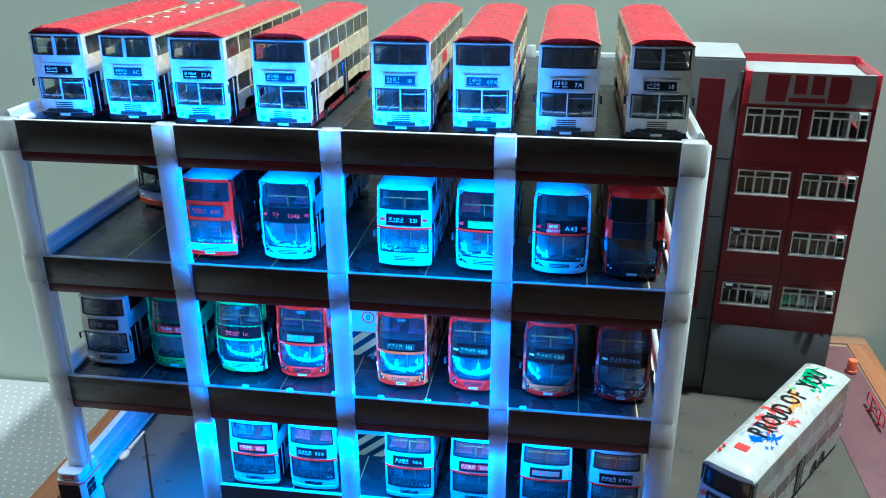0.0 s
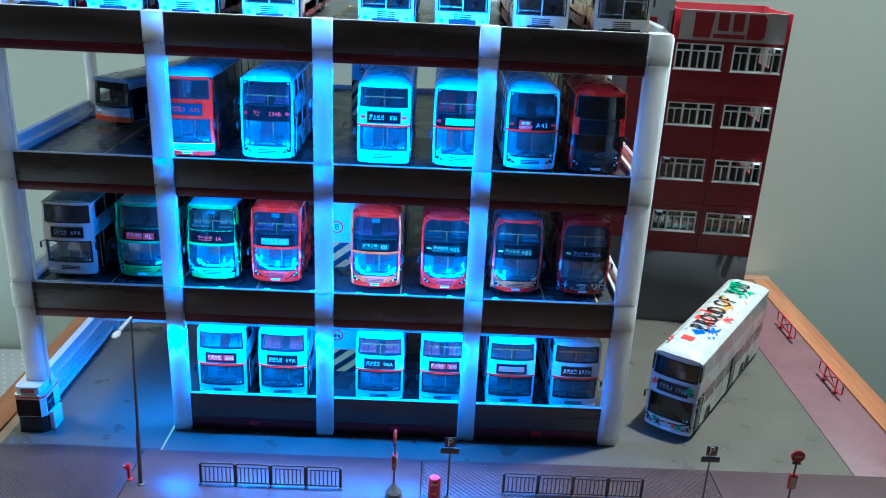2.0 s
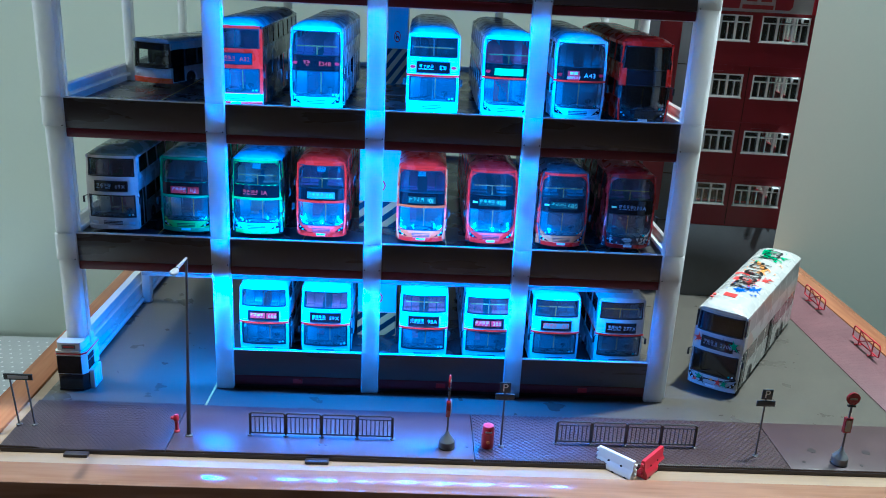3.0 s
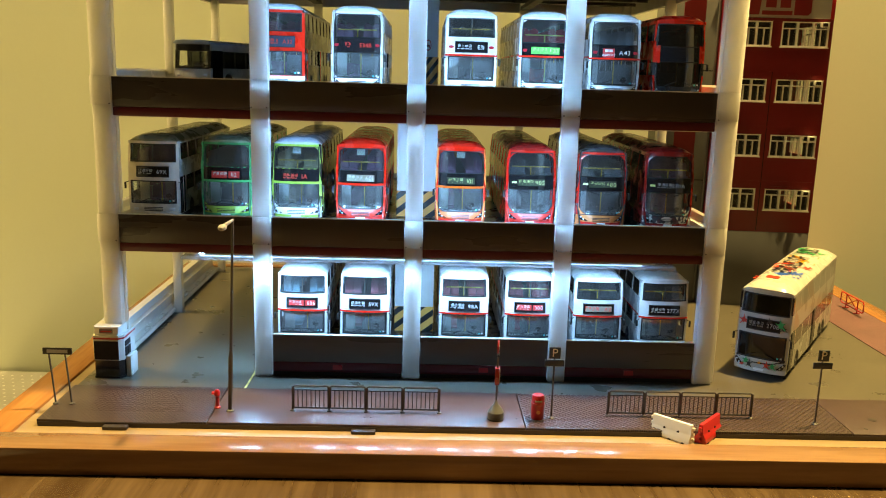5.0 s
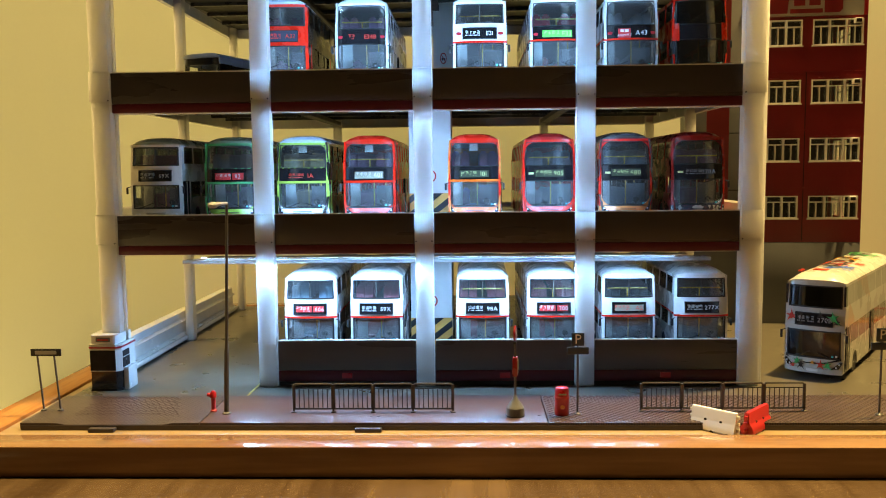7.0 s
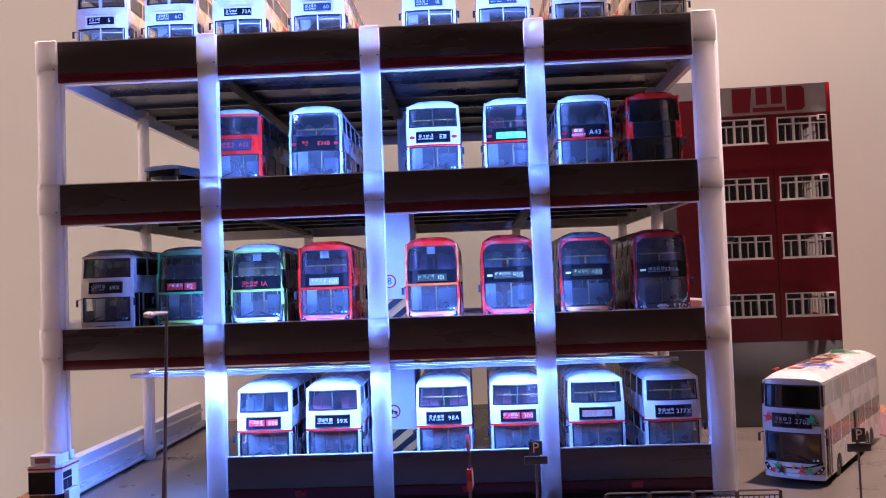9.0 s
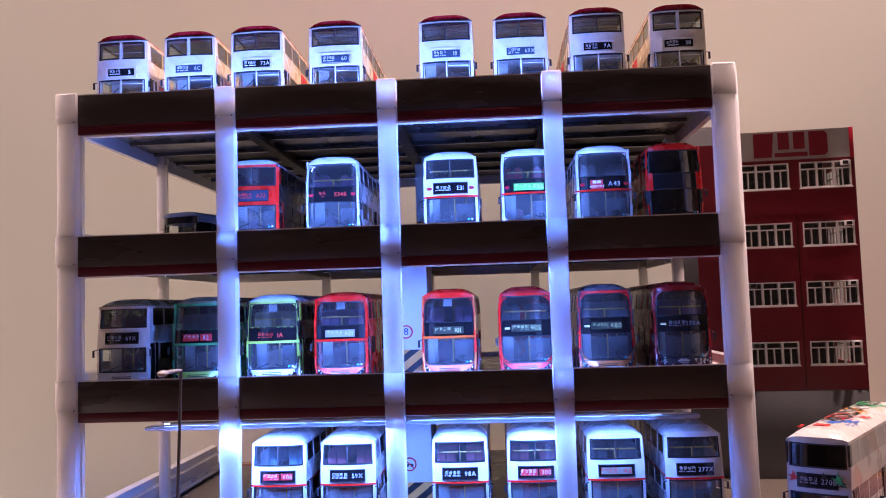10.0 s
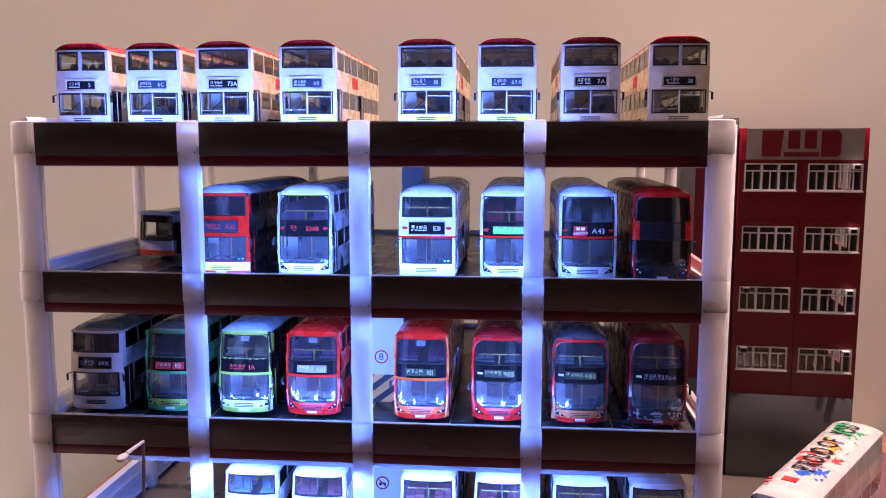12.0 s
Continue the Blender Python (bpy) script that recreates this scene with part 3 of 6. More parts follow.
for key in "dcbr":
    z = DECK[key]
    xa = COLUMNS[1] + 0.004 if key == "d" else XL + 0.004
    deck = part("deck", one_box(xa, XR - 0.004, 0.0100, YR, 0.0 if key == "d" else z - 0.0024, z), MAT["deck"], park, "dark grey deck")
    if key != "d":
        part("front_beam", one_box(XL + 0.006, XR - 0.006, 0.0030, 0.0085, LOW[key] - 0.0006, z - 0.0028), MAT["white_plastic"], deck)
        for k in range(5):
            y = 0.0885 + 0.046 * k
            part("cross_rib", one_box(XL + 0.009, XR - 0.009, y, y + 0.0030, z - 0.0062, z - 0.0034), MAT["deck"], deck, "dark grey rib under the deck")
        for x in COLUMNS[1:4]:
            part("long_beam", one_box(x - 0.004, x + 0.004, 0.0105, YR - 0.001, z - 0.0100, z - 0.0064), MAT["rubber"], deck, "black beam under the deck")
        # One underside in two tones: black behind, LED light painted in at the front.
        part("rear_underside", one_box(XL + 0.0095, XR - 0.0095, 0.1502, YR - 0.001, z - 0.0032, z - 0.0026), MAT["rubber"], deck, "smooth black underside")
        part("underside_plate", one_box(XL + 0.0095, XR - 0.0095, 0.0105, 0.1500, z - 0.0032, z - 0.0026), MAT["underside"], deck, "smooth glossy underside, LED light put into its grey")
        for sx, x in ((-1, XL + 0.004), (1, XR - 0.004)):
            guard = slab(bmesh.new(), [(x, z - 0.012), (x + sx * 0.004, z - 0.012), (x + sx * 0.004, z + 0.0115), (x + sx * 0.0012, z + 0.0140), (x, z + 0.0125), (x, z + 0.0075), (x - sx * 0.0030, z + 0.0060), (x - sx * 0.0030, z + 0.0040), (x, z + 0.0030)], "y", 0.0100, YR)
            part("side_guard", guard, MAT["white_plastic"], park, "white side guard of the deck")
        part("rear_guard", one_box(XL + 0.004, XR - 0.004, YR + 0.0002, YR + 0.004, z - 0.012, z + 0.004, 0.0005), MAT["white_plastic"], park)
    for n in range(4):
        if key == "d" and n == 0:
            continue
        for x in ((COLUMNS[n] + COLUMNS[n + 1]) / 2, COLUMNS[n + 1] - 0.004 if n < 3 else COLUMNS[n + 1] - 0.014):
            part("bay_line", one_box(x - 0.0004, x + 0.0004, 0.016, 0.215, z, z + 0.0002), MAT["yellow_line"], deck, "thin yellow bay line")

# white wall along the open ground lane
low = slab(bmesh.new(), [(-0.2255, 0.0), (-0.2170, 0.0), (-0.2165, 0.0025), (-0.2185, 0.0048), (-0.2205, 0.0060), (-0.2205, 0.0150), (-0.2176, 0.0165), (-0.2205, 0.0180), (-0.2210, 0.0235), (-0.2255, 0.0250)], "y", 0.012, 0.314)
lane = part("lane_wall", low, MAT["white_plastic"], park, "white wall with a rounded foot and a rib")
part("foot_rail", rod(bmesh.new(), (-0.2152, 0.0130, 0.0030), (-0.2152, 0.3120, 0.0030), 0.0020, 12), MAT["white_plastic"], lane, "round white rail along the foot")
for k in range(7):
    y = 0.045 + 0.038 * k
    part("foot_clip", one_box(-0.2190, -0.2158, y, y + 0.010, 0.0022, 0.0060, 0.0008), MAT["white_plastic"], lane)

def clipped(pts, level, sign):
    """The part of an outline above (sign 1) or below (-1) a height."""
    out = []
    for (xa, za), (xb, zb) in zip(pts, pts[1:] + pts[:1]):
        ina, inb = (za - level) * sign >= 0, (zb - level) * sign >= 0
        if ina:
            out.append((xa, za))
        if ina != inb:
            f = (level - za) / (zb - za)
            out.append((xa + f * (xb - xa), level))
    return out


# the lift pillars with signs and hazard stripes
for key, nxt in (("d", "c"), ("c", "b"), ("b", "r")):
    z0, z1 = DECK[key] + 0.0002, DECK[nxt] - 0.0030
    pil = part("pillar", one_box(-0.0152, 0.0158, 0.0735, 0.125, z0, z1), MAT["sign_white"], park, "pale pillar with orange and black stripes", m=pose(0.007, 0.1265, 0) @ Matrix.Diagonal((0.58, 1, 1, 1)) if key == "b" else None)
    zs = DECK[key] + (0.0205 if key != "b" else 0.031)
    bm, bo, bn = bmesh.new(), bmesh.new(), 0.0115
    part("stripe_panel", one_box(-0.0152, 0.0158, 0.0728, 0.0734, z0, zs), MAT["stripe_orange"], pil)
    part("stripe_panel", one_box(0.0159, 0.0163, 0.0735, 0.125, z0, zs), MAT["stripe_orange"], pil)
    for k in range(5):
        b0 = z0 - 0.022 + k * bn
        band = [(-0.0152, b0), (0.0158, b0 + 0.024), (0.0158, b0 + 0.0292), (-0.0152, b0 + 0.0052)]
        band = clipped(clipped(band, z0, 1), zs, -1)
        if len(band) > 2:
            slab(bm, band, "y", 0.0724, 0.0728)
            slab(bo, [(0.0735 + (x + 0.0152) * 1.6, z) for x, z in band], "x", 0.0163, 0.0167)
    part("hazard_stripes", bm, MAT["stripe_black"], pil)
    part("hazard_stripes", bo, MAT["stripe_black"], pil)
    zc = {"d": 0.0457, "c": 0.1392, "b": 0.2414}[key]
    ring = bmesh.new()
    n, r1, r2 = 28, 0.0049, 0.0039
    pts = [(math.cos(2 * math.pi * i / n), math.sin(2 * math.pi * i / n)) for i in range(n)]
    for i in range(n):
        (c0, s0), (c1, s1) = pts[i], pts[(i + 1) % n]
        quad = [(r1 * c0, r1 * s0), (r1 * c1, r1 * s1), (r2 * c1, r2 * s1), (r2 * c0, r2 * s0)]
        slab(ring, [(x, zc + z) for x, z in quad], "y", 0.0730, 0.0734)
    sign = part("round_sign", rod(bmesh.new(), (0, 0.0731, zc), (0, 0.0735, zc), 0.0046, 28), MAT["sign_white"], pil)
    part("red_ring", ring, MAT["sign_red"], sign)
    if key == "c":
        part("number", text_mesh("8", 0.0072, paint("sign_blue", (0.03, 0.06, 0.20))), None, sign, m=pose(0, 0.0729, zc, 90, 0, 0))
    else:
        bm = bmesh.new()
        slab(bm, [(-0.0030, zc + 0.0024), (-0.0024, zc + 0.0030), (0.0030, zc - 0.0024), (0.0024, zc - 0.0030)], "y", 0.0728, 0.0730)
        part("red_bar", bm, MAT["sign_red"], sign)
        bm = bmesh.new()
        for cx in (-0.0016, 0.0016):
            rod(bm, (cx, 0.0729, zc - 0.0008), (cx, 0.0731, zc - 0.0008), 0.0012, 12)
        box(bm, -0.0016, 0.0014, 0.0729, 0.0731, zc - 0.0002, zc + 0.0005)
        part("pictogram", bm, MAT["stripe_black"], sign)

# LED strips
for key in "cbr":
    z = TOP[key] - 0.0060
    strip = part("led_strip", one_box(-0.150, 0.160, 0.0086, 0.0099, DECK[key] - 0.002, z - 0.0002), MAT["white_plastic"], park, "white LED strip behind the parapet")
    for k in range(2, 9):
        x = -0.1393 + 0.0325 * k
        up = 0.0020 if key == "c" else 0.0
        part("led_chip", one_box(x - 0.0018, x + 0.0018, 0.0050, 0.0075, z + 0.0010 + up, z + 0.0028 + up), MAT["led"], strip)
bar = part("led_bar", one_box(-0.1660, 0.1900, 0.0110, 0.0230, 0.0817, 0.0842, 0.0004), MAT["acrylic"], park, "clear acrylic LED bar under the first deck")
bar.visible_shadow = False
tape = part("tape", one_box(-0.1500, 0.1750, 0.0125, 0.0215, 0.0854, 0.0860), MAT["white_plastic"], bar)
for k in range(10):
    x = -0.140 + 0.0325 * k
    part("led_chip", one_box(x - 0.0145, x + 0.0145, 0.0150, 0.0190, 0.0851, 0.0854), MAT["led_line"], tape)

# ---- the depot office building ----
office = thing("office_building", "deep red four-storey office block model with white windows", "model building", at=(0.2802, 0.2238, 0.0), turn=-4.74)
BW, BH, BD = 0.1006, 0.3020, 0.086
ROWS_Z = ((0.2503, 0.2730), (0.1995, 0.2204), (0.1480, 0.1688), (0.0966, 0.1170))
COLS_X = ((0.0042, 0.0455), (0.0545, 0.0972))
levels = [0.0750] + [v for a, b in sorted(ROWS_Z) for v in (a, b)] + [0.2757]
wall = part("front_wall", one_box(0.0, BW, 0.0, 0.0020, 0.0750, levels[1]), MAT["brick_red"], office)
for lo_, hi_ in zip(levels[2::2], levels[3::2]):
    part("wall_panel", one_box(0.0, BW, 0.0, 0.0020, lo_, hi_), MAT["brick_red"], wall)
for a, b in ROWS_Z:
    for x0, x1 in ((0.0, COLS_X[0][0]), (COLS_X[0][1], COLS_X[1][0]), (COLS_X[1][1], BW)):
        part("wall_panel", one_box(x0, x1, 0.0, 0.0020, a, b), MAT["brick_red"], wall)
for z in (0.1235, 0.1755, 0.2275):
    part("storey_joint", one_box(0.0005, BW - 0.0005, -0.0004, 0.0, z, z + 0.0010), MAT["brick_red"], wall)
for z0, z1 in ((0.0765, 0.1230), (0.1250, 0.1750), (0.1770, 0.2270)):
    part("panel_joint", one_box(0.0496, 0.0502, -0.0003, 0.0, z0, z1), MAT["void"], wall)
for k, (a, b) in enumerate(ROWS_Z):
    for x0, x1 in COLS_X:
        for dx in (0.010, 0.0185, 0.031):
            part("rivet", rod(bmesh.new(), (x0 + dx, 0.0, b + 0.0042), (x0 + dx, -0.0005, b + 0.0042), 0.0006, 8), MAT["brick_red"], wall)
        part("ledge", one_box(x0 + 0.006, x0 + 0.023, -0.0012, 0.0, b + 0.0018, b + 0.0026), MAT["brick_red"], wall)
part("side_wall", one_box(0.0, 0.0020, 0.0021, BD, 0.0750, BH), MAT["bright_red"], office)
end_wall = part("side_wall", one_box(BW - 0.0020, BW, 0.0021, 0.0340, 0.0750, BH), MAT["bright_red"], office)
part("wall_panel", one_box(BW - 0.0020, BW, 0.0760, BD - 0.0021, 0.0750, BH), MAT["bright_red"], end_wall)
for lo_, hi_ in zip([0.0750] + [b for a, b in sorted(ROWS_Z)], [a for a, b in sorted(ROWS_Z)] + [BH]):
    part("wall_panel", one_box(BW - 0.0020, BW, 0.0341, 0.0759, lo_ - (0.0 if lo_ < 0.08 else 0.0008), hi_ - 0.0008), MAT["bright_red"], end_wall)
for a, b in ROWS_Z:
    for y in (0.0342, 0.0446, 0.0552, 0.0658, 0.0742):
        part("mullion", one_box(BW - 0.0016, BW - 0.0004, y, y + 0.0016, a - 0.0008, b - 0.0008), MAT["white_plastic"], end_wall)
    part("transom", one_box(BW - 0.0015, BW - 0.0005, 0.0358, 0.0742, a + 0.0140, a + 0.0152), MAT["white_plastic"], end_wall)
part("rear_wall", one_box(0.0021, BW - 0.0021, BD - 0.002, BD, 0.0750, BH), MAT["bright_red"], office)
part("corner_strip", one_box(0.0, 0.0048, -0.0006, 0.0020, 0.2757, BH, 0.0002), MAT["bright_red"], office)
part("corner_strip", one_box(BW - 0.0036, BW, -0.0006, 0.0020, 0.2757, BH, 0.0002), MAT["bright_red"], office)
part("roof", one_box(0.0021, BW - 0.0021, 0.0022, BD - 0.0021, 0.2920, 0.2950), MAT["roof_grey"], office)
part("plinth", one_box(-0.0002, BW + 0.0002, 0.0004, BD, 0.0, 0.0748, 0.0004), MAT["tower_grey"], office, "plain grey ground storey")
# Sheets added inside; the rooms' darkness is put into their colour.
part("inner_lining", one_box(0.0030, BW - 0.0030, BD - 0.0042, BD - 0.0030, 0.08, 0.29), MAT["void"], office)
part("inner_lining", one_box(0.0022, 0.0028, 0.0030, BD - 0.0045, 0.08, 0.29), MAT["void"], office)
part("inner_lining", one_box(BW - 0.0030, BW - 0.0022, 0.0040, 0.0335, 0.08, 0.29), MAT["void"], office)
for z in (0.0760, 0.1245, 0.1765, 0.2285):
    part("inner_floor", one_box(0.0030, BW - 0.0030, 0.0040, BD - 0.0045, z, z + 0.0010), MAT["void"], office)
board = part("name_board", one_box(0.0049, BW - 0.0037, -0.0008, 0.0020, 0.2760, BH - 0.0004), MAT["roof_grey"], office, "pale board with a red emblem")
EY = (-0.0011, -0.0008)
Z0, Z1 = 0.2785, 0.3000
for shape in ([(0.0170, Z0), (0.0320, Z0), (0.0340, Z1), (0.0170, Z1)], [(0.0345, Z0), (0.0620, Z0), (0.0620, 0.2822), (0.0345, 0.2822)], [(0.0375, 0.2850), (0.0470, 0.2850), (0.0470, Z1), (0.0375, Z1)], [(0.0505, 0.2850), (0.0600, 0.2850), (0.0600, Z1), (0.0505, Z1)], [(0.0635, Z0), (0.0765, Z0), (0.0790, 0.2815), (0.0790, 0.2970), (0.0765, Z1), (0.0635, Z1)]):
    part("emblem_block", slab(bmesh.new(), shape, "y", *EY), MAT["brick_red"], board, "plain red block of the emblem")


def office_window(x0, x1, z0, z1, lamp_side):
    """White six-light window: three casements with fanlights."""
    win = part("window", one_box(x0, x1, 0.0026, 0.0029, z0, z1), MAT["glass"], office, "white framed window of three casements")
    t, w = 0.0011, (x1 - x0)
    bm = bmesh.new()
    zf = z1 - (z1 - z0) * 0.28
    for a, b, c, d in ((x0, x1, z0, z0 + t), (x0, x1, z1 - t, z1), (x0, x0 + t, z0 + t, z1 - t), (x1 - t, x1, z0 + t, z1 - t), (x0 + t, x1 - t, zf - t / 2, zf + t / 2)):
        box(bm, a, b, -0.0008, 0.0022, c, d)
    for k in (1, 2):
        x = x0 + w * k / 3
        box(bm, x - t * 0.8, x + t * 0.8, -0.0008, 0.0022, z0 + t, z1 - t)
    for k in (1, 3, 5):
        x = x0 + w * k / 6
        box(bm, x - t * 0.4, x + t * 0.4, -0.0004, 0.0020, z0 + t, zf - t / 2)
    part("window_frame", bm, MAT["white_plastic"], win)
    part("sill", one_box(x0 - 0.0008, x1 + 0.0008, -0.0014, 0.0, z0 - 0.0010, z0), MAT["white_plastic"], win)
    if lamp_side:
        x = x1 - 0.0060 if lamp_side > 0 else x0 + 0.0050
        lampbox = part("air_conditioner", one_box(x - 0.0030, x + 0.0030, -0.0062, -0.0010, z1 - 0.0048, z1 - 0.0004, 0.0004), MAT["white_plastic"] if lamp_side > 0 else MAT["tower_grey"], win, "small boxy air conditioner")
        part("grille", one_box(x - 0.0022, x + 0.0022, -0.0065, -0.0062, z1 - 0.0042, z1 - 0.0012), MAT["void"], lampbox)


for k, (a, b) in enumerate(ROWS_Z):
    office_window(*COLS_X[0], a, b, -1 if k > 1 else 0)
    office_window(*COLS_X[1], a, b, 1)
stair = part("stair_tower", one_box(-0.046, -0.0003, 0.0070, BD - 0.004, 0.0, 0.3090, 0.0005), MAT["tower_grey"], office, "grey stair tower with a dark red panel")
part("tower_roof", one_box(-0.0455, -0.0008, 0.0075, BD - 0.0045, 0.3091, 0.3105), MAT["roof_grey"], stair)
part("red_panel", one_box(-0.0345, -0.0145, 0.0060, 0.0069, 0.085, 0.2935), MAT["brick_red"], stair)
for z in (0.075, 0.1220, 0.1740, 0.2260):
    part("tower_joint", one_box(-0.0140, -0.0006, 0.0064, 0.0069, z, z + 0.0008), MAT["void"], stair)
part("downpipe", rod(bmesh.new(), (-0.0022, 0.0055, 0.004), (-0.0022, 0.0055, 0.300), 0.0012, 10), MAT["tower_grey"], stair)
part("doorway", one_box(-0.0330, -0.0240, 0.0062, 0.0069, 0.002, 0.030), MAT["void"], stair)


# ---- the buses ----
BUS_W, BUS_H = 0.0365, 0.0625
HW = BUS_W / 2
CACHE = {}


def cached(key, make, mat):
    if key not in CACHE:
        CACHE[key] = mesh_of(make(), key[0], mat)
    return CACHE[key]


def bowed(bm, bow, rake, zc):
    """Bows the front across and leans its upper half back."""
    for v in bm.verts:
        if v.co.y < 0.010:
            v.co.y += bow * abs(v.co.x / HW) ** 3 + rake * max(v.co.z - zc, 0.0) + 0.05 * max(0.012 - v.co.z, 0.0)
    return bm


def wide_z(x0, x1, y0, y1, z0, z1, n=10):
    """A post cut into n lengths along z, so that it can be bent back above the waist."""
    bm = bmesh.new()
    rows = []
    for i in range(n + 1):
        z = z0 + (z1 - z0) * i / n
        rows.append([bm.verts.new((x, y, z)) for x, y in ((x0, y0), (x1, y0), (x1, y1), (x0, y1))])
    for a, b in zip(rows, rows[1:]):
        for k in range(4):
            bm.faces.new((a[k], b[k], b[(k + 1) % 4], a[(k + 1) % 4]))
    bm.faces.new(rows[0])
    bm.faces.new(rows[-1][::-1])
    return bm


def one_seat(bm, x, y, z):
    box(bm, x - 0.0029, x + 0.0029, y, y + 0.0011, z + 0.002, z + 0.0128, 0.0004)
    box(bm, x - 0.0016, x + 0.0016, y + 0.0001, y + 0.0010, z + 0.0128, z + 0.0140)
    box(bm, x - 0.0029, x + 0.0029, y - 0.0050, y, z + 0.0030, z + 0.0042)
    return bm


def seating(parent, colour, rows, floors=((0.028, 0.0085), (0.0165, 0.0365))):
    """The two front rows of each deck seat by seat, those behind them joined."""
    places = (-0.0130, -0.0065, 0.0065, 0.0130)
    for y0, z in floors:
        for k in range(2):
            for x in places:
                part("seat", cached(("seat", colour.name), lambda: one_seat(bmesh.new(), 0, 0, 0), colour), None, parent, m=pose(x, y0 + 0.0125 * k, z))

    def rest():
        bm = bmesh.new()
        for y0, z in floors:
            for k in range(2, rows):
                for x in places:
                    one_seat(bm, x, y0 + 0.0125 * k, z)
        return bm
    part("rear_seating", cached(("rear_seating", colour.name, rows), rest, colour), None, parent)


def wheel(parent, x, y, r, side):
    tyre = part("wheel", cached(("tyre", side), lambda: lathe_x(side, [(r * 0.62, 0.0), (r * 0.94, 0.0), (r, 0.0007), (r, 0.0036), (r * 0.94, 0.0042), (r * 0.62, 0.0042)]), MAT["rubber"]), None, parent, "black tyre", pose(x, y, r))
    part("rim", cached(("rim", side), lambda: lathe_x(side, [(r * 0.60, 0.0006), (r * 0.42, 0.0010), (r * 0.20, 0.0004), (r * 0.10, -0.0002)]), MAT["chrome"]), None, tyre)


def lathe_x(side, profile, n=18):
    bm = lathe(bmesh.new(), [(a, b) for a, b in profile], n)
    for v in bm.verts:
        v.co = Vector((-side * v.co.z, v.co.x, v.co.y))
    return bm


def skirt_outline(length, z0, z1, axles, r):
    pts = [(0.0030, z0)]
    for c in axles:
        a0 = math.asin(max(min((z0 - 0.0062) / r, 1), -1))
        for k in range(9):
            ang = math.pi - a0 - (math.pi - 2 * a0) * k / 8
            pts.append((c + r * math.cos(ang), 0.0062 + r * math.sin(ang)))
    return pts + [(length, z0), (length, z1), (0.0030, z1)]


def bus(route, at, style="classic", front="cream", side="cream", skirt="", roof="red", seat="seat_red", stripe="", disp="black", ink="ink_white", words=3, ribs=0, turn=0.0, length=0.168, lower="", rail=True, tint="glass", label="", small="", badge=False, nearside="", arch_top=False, bar="", line="", patch=False, cheek="", emblem=0.0, brow=""):
    """A die-cast bus facing -y, its tyres on z = 0, built as a hollow shell with panes and seats."""
    b = thing("double_decker_bus", label, "bus", "model buses", at, turn)
    if style == "classic":
        zs, zt, zu, zv, bow, rake = 0.0155, 0.0300, 0.0445, 0.0572, 0.0022, 0.02
    elif style == "plain":
        zs, zt, zu, zv, bow, rake = 0.0125, 0.0292, 0.0425, 0.0562, 0.0030, 0.10
    else:
        zs, zt, zu, zv, bow, rake = 0.0118, 0.0298, 0.0398, 0.0567, 0.0045, 0.14
    H, L = BUS_H, length
    SG = MAT["glass"] if style == "classic" else MAT["glass_dark"] if tint == "glass" else MAT[tint]
    F, S, K = MAT[front], MAT[side], MAT[skirt or side]
    axles = (0.036, L - 0.050, L - 0.035) if style != "classic" or ribs != 2 else (0.036, L - 0.043)
    zl0, zl1 = 0.0200, 0.0312
    # front mask
    mask = part("front_panel", bowed(wide(bmesh.new(), -HW, HW, 0.0, 0.0014, 0.0042, zs), bow, rake, zt), F, b)
    if style == "mask":
        part("brow_panel", bowed(wide(bmesh.new(), -HW, HW, 0.0, 0.0014, zv - 0.0008, zv + 0.0010), bow, rake, zt), MAT[brow] if brow else F, mask)
        for sx in (-1, 1):
            part("corner_post", bowed(wide_z(sx * HW, sx * (HW - 0.0016), 0.0, 0.0060, zs, zv - 0.0008), bow, rake, zt), F, mask)
    else:
        part("waist_panel", bowed(wide(bmesh.new(), -HW, HW, 0.0, 0.0014, zt, zu), bow, rake, zt), F, mask)
        part("brow_panel", bowed(wide(bmesh.new(), -HW, HW, 0.0, 0.0014, zv - 0.0006, zv + 0.0012), bow, rake, zt), F, mask)
        for sx in (-1, 1):
            part("corner_post", bowed(one_box(sx * HW, sx * (HW - 0.0020), 0.0, 0.0050, zs, zt), bow, rake, zt), F, mask)
            part("corner_post", bowed(one_box(sx * HW, sx * (HW - 0.0018), 0.0, 0.0050, zu, zv - 0.0006), bow, rake, zt), F, mask)
    if style == "mask":
        xe = HW - 0.0015
        for sx in (-1, 1):
            for zc_, up, r in ((zv - 0.0007, -1, 0.0052 if not arch_top else 0.0068), (zs - 0.0001, 1, 0.0056 if not arch_top else 0.0085)):
                pts = [(sx * xe, zc_)] + [(sx * (xe - r + r * math.sin(a * math.pi / 16)), zc_ + up * (r - r * math.cos(a * math.pi / 16))) for a in range(9)]
                part("corner_fillet", bowed(slab(bmesh.new(), pts, "y", -0.0001, 0.0009), bow, rake, zt), MAT[lower] if lower and up > 0 else F, mask)
        if bar:
            part("cross_bar", bowed(wide(bmesh.new(), -HW + 0.0004, HW - 0.0004, -0.0004, 0.0010, zt - 0.0004, zt + 0.0012), bow, rake, zt), MAT[bar], mask)
        if line:
            part("window_line", bowed(wide(bmesh.new(), -HW + 0.0010, HW - 0.0010, -0.0002, 0.0006, zu, zu + 0.0006), bow, rake, zt), MAT[line], mask)
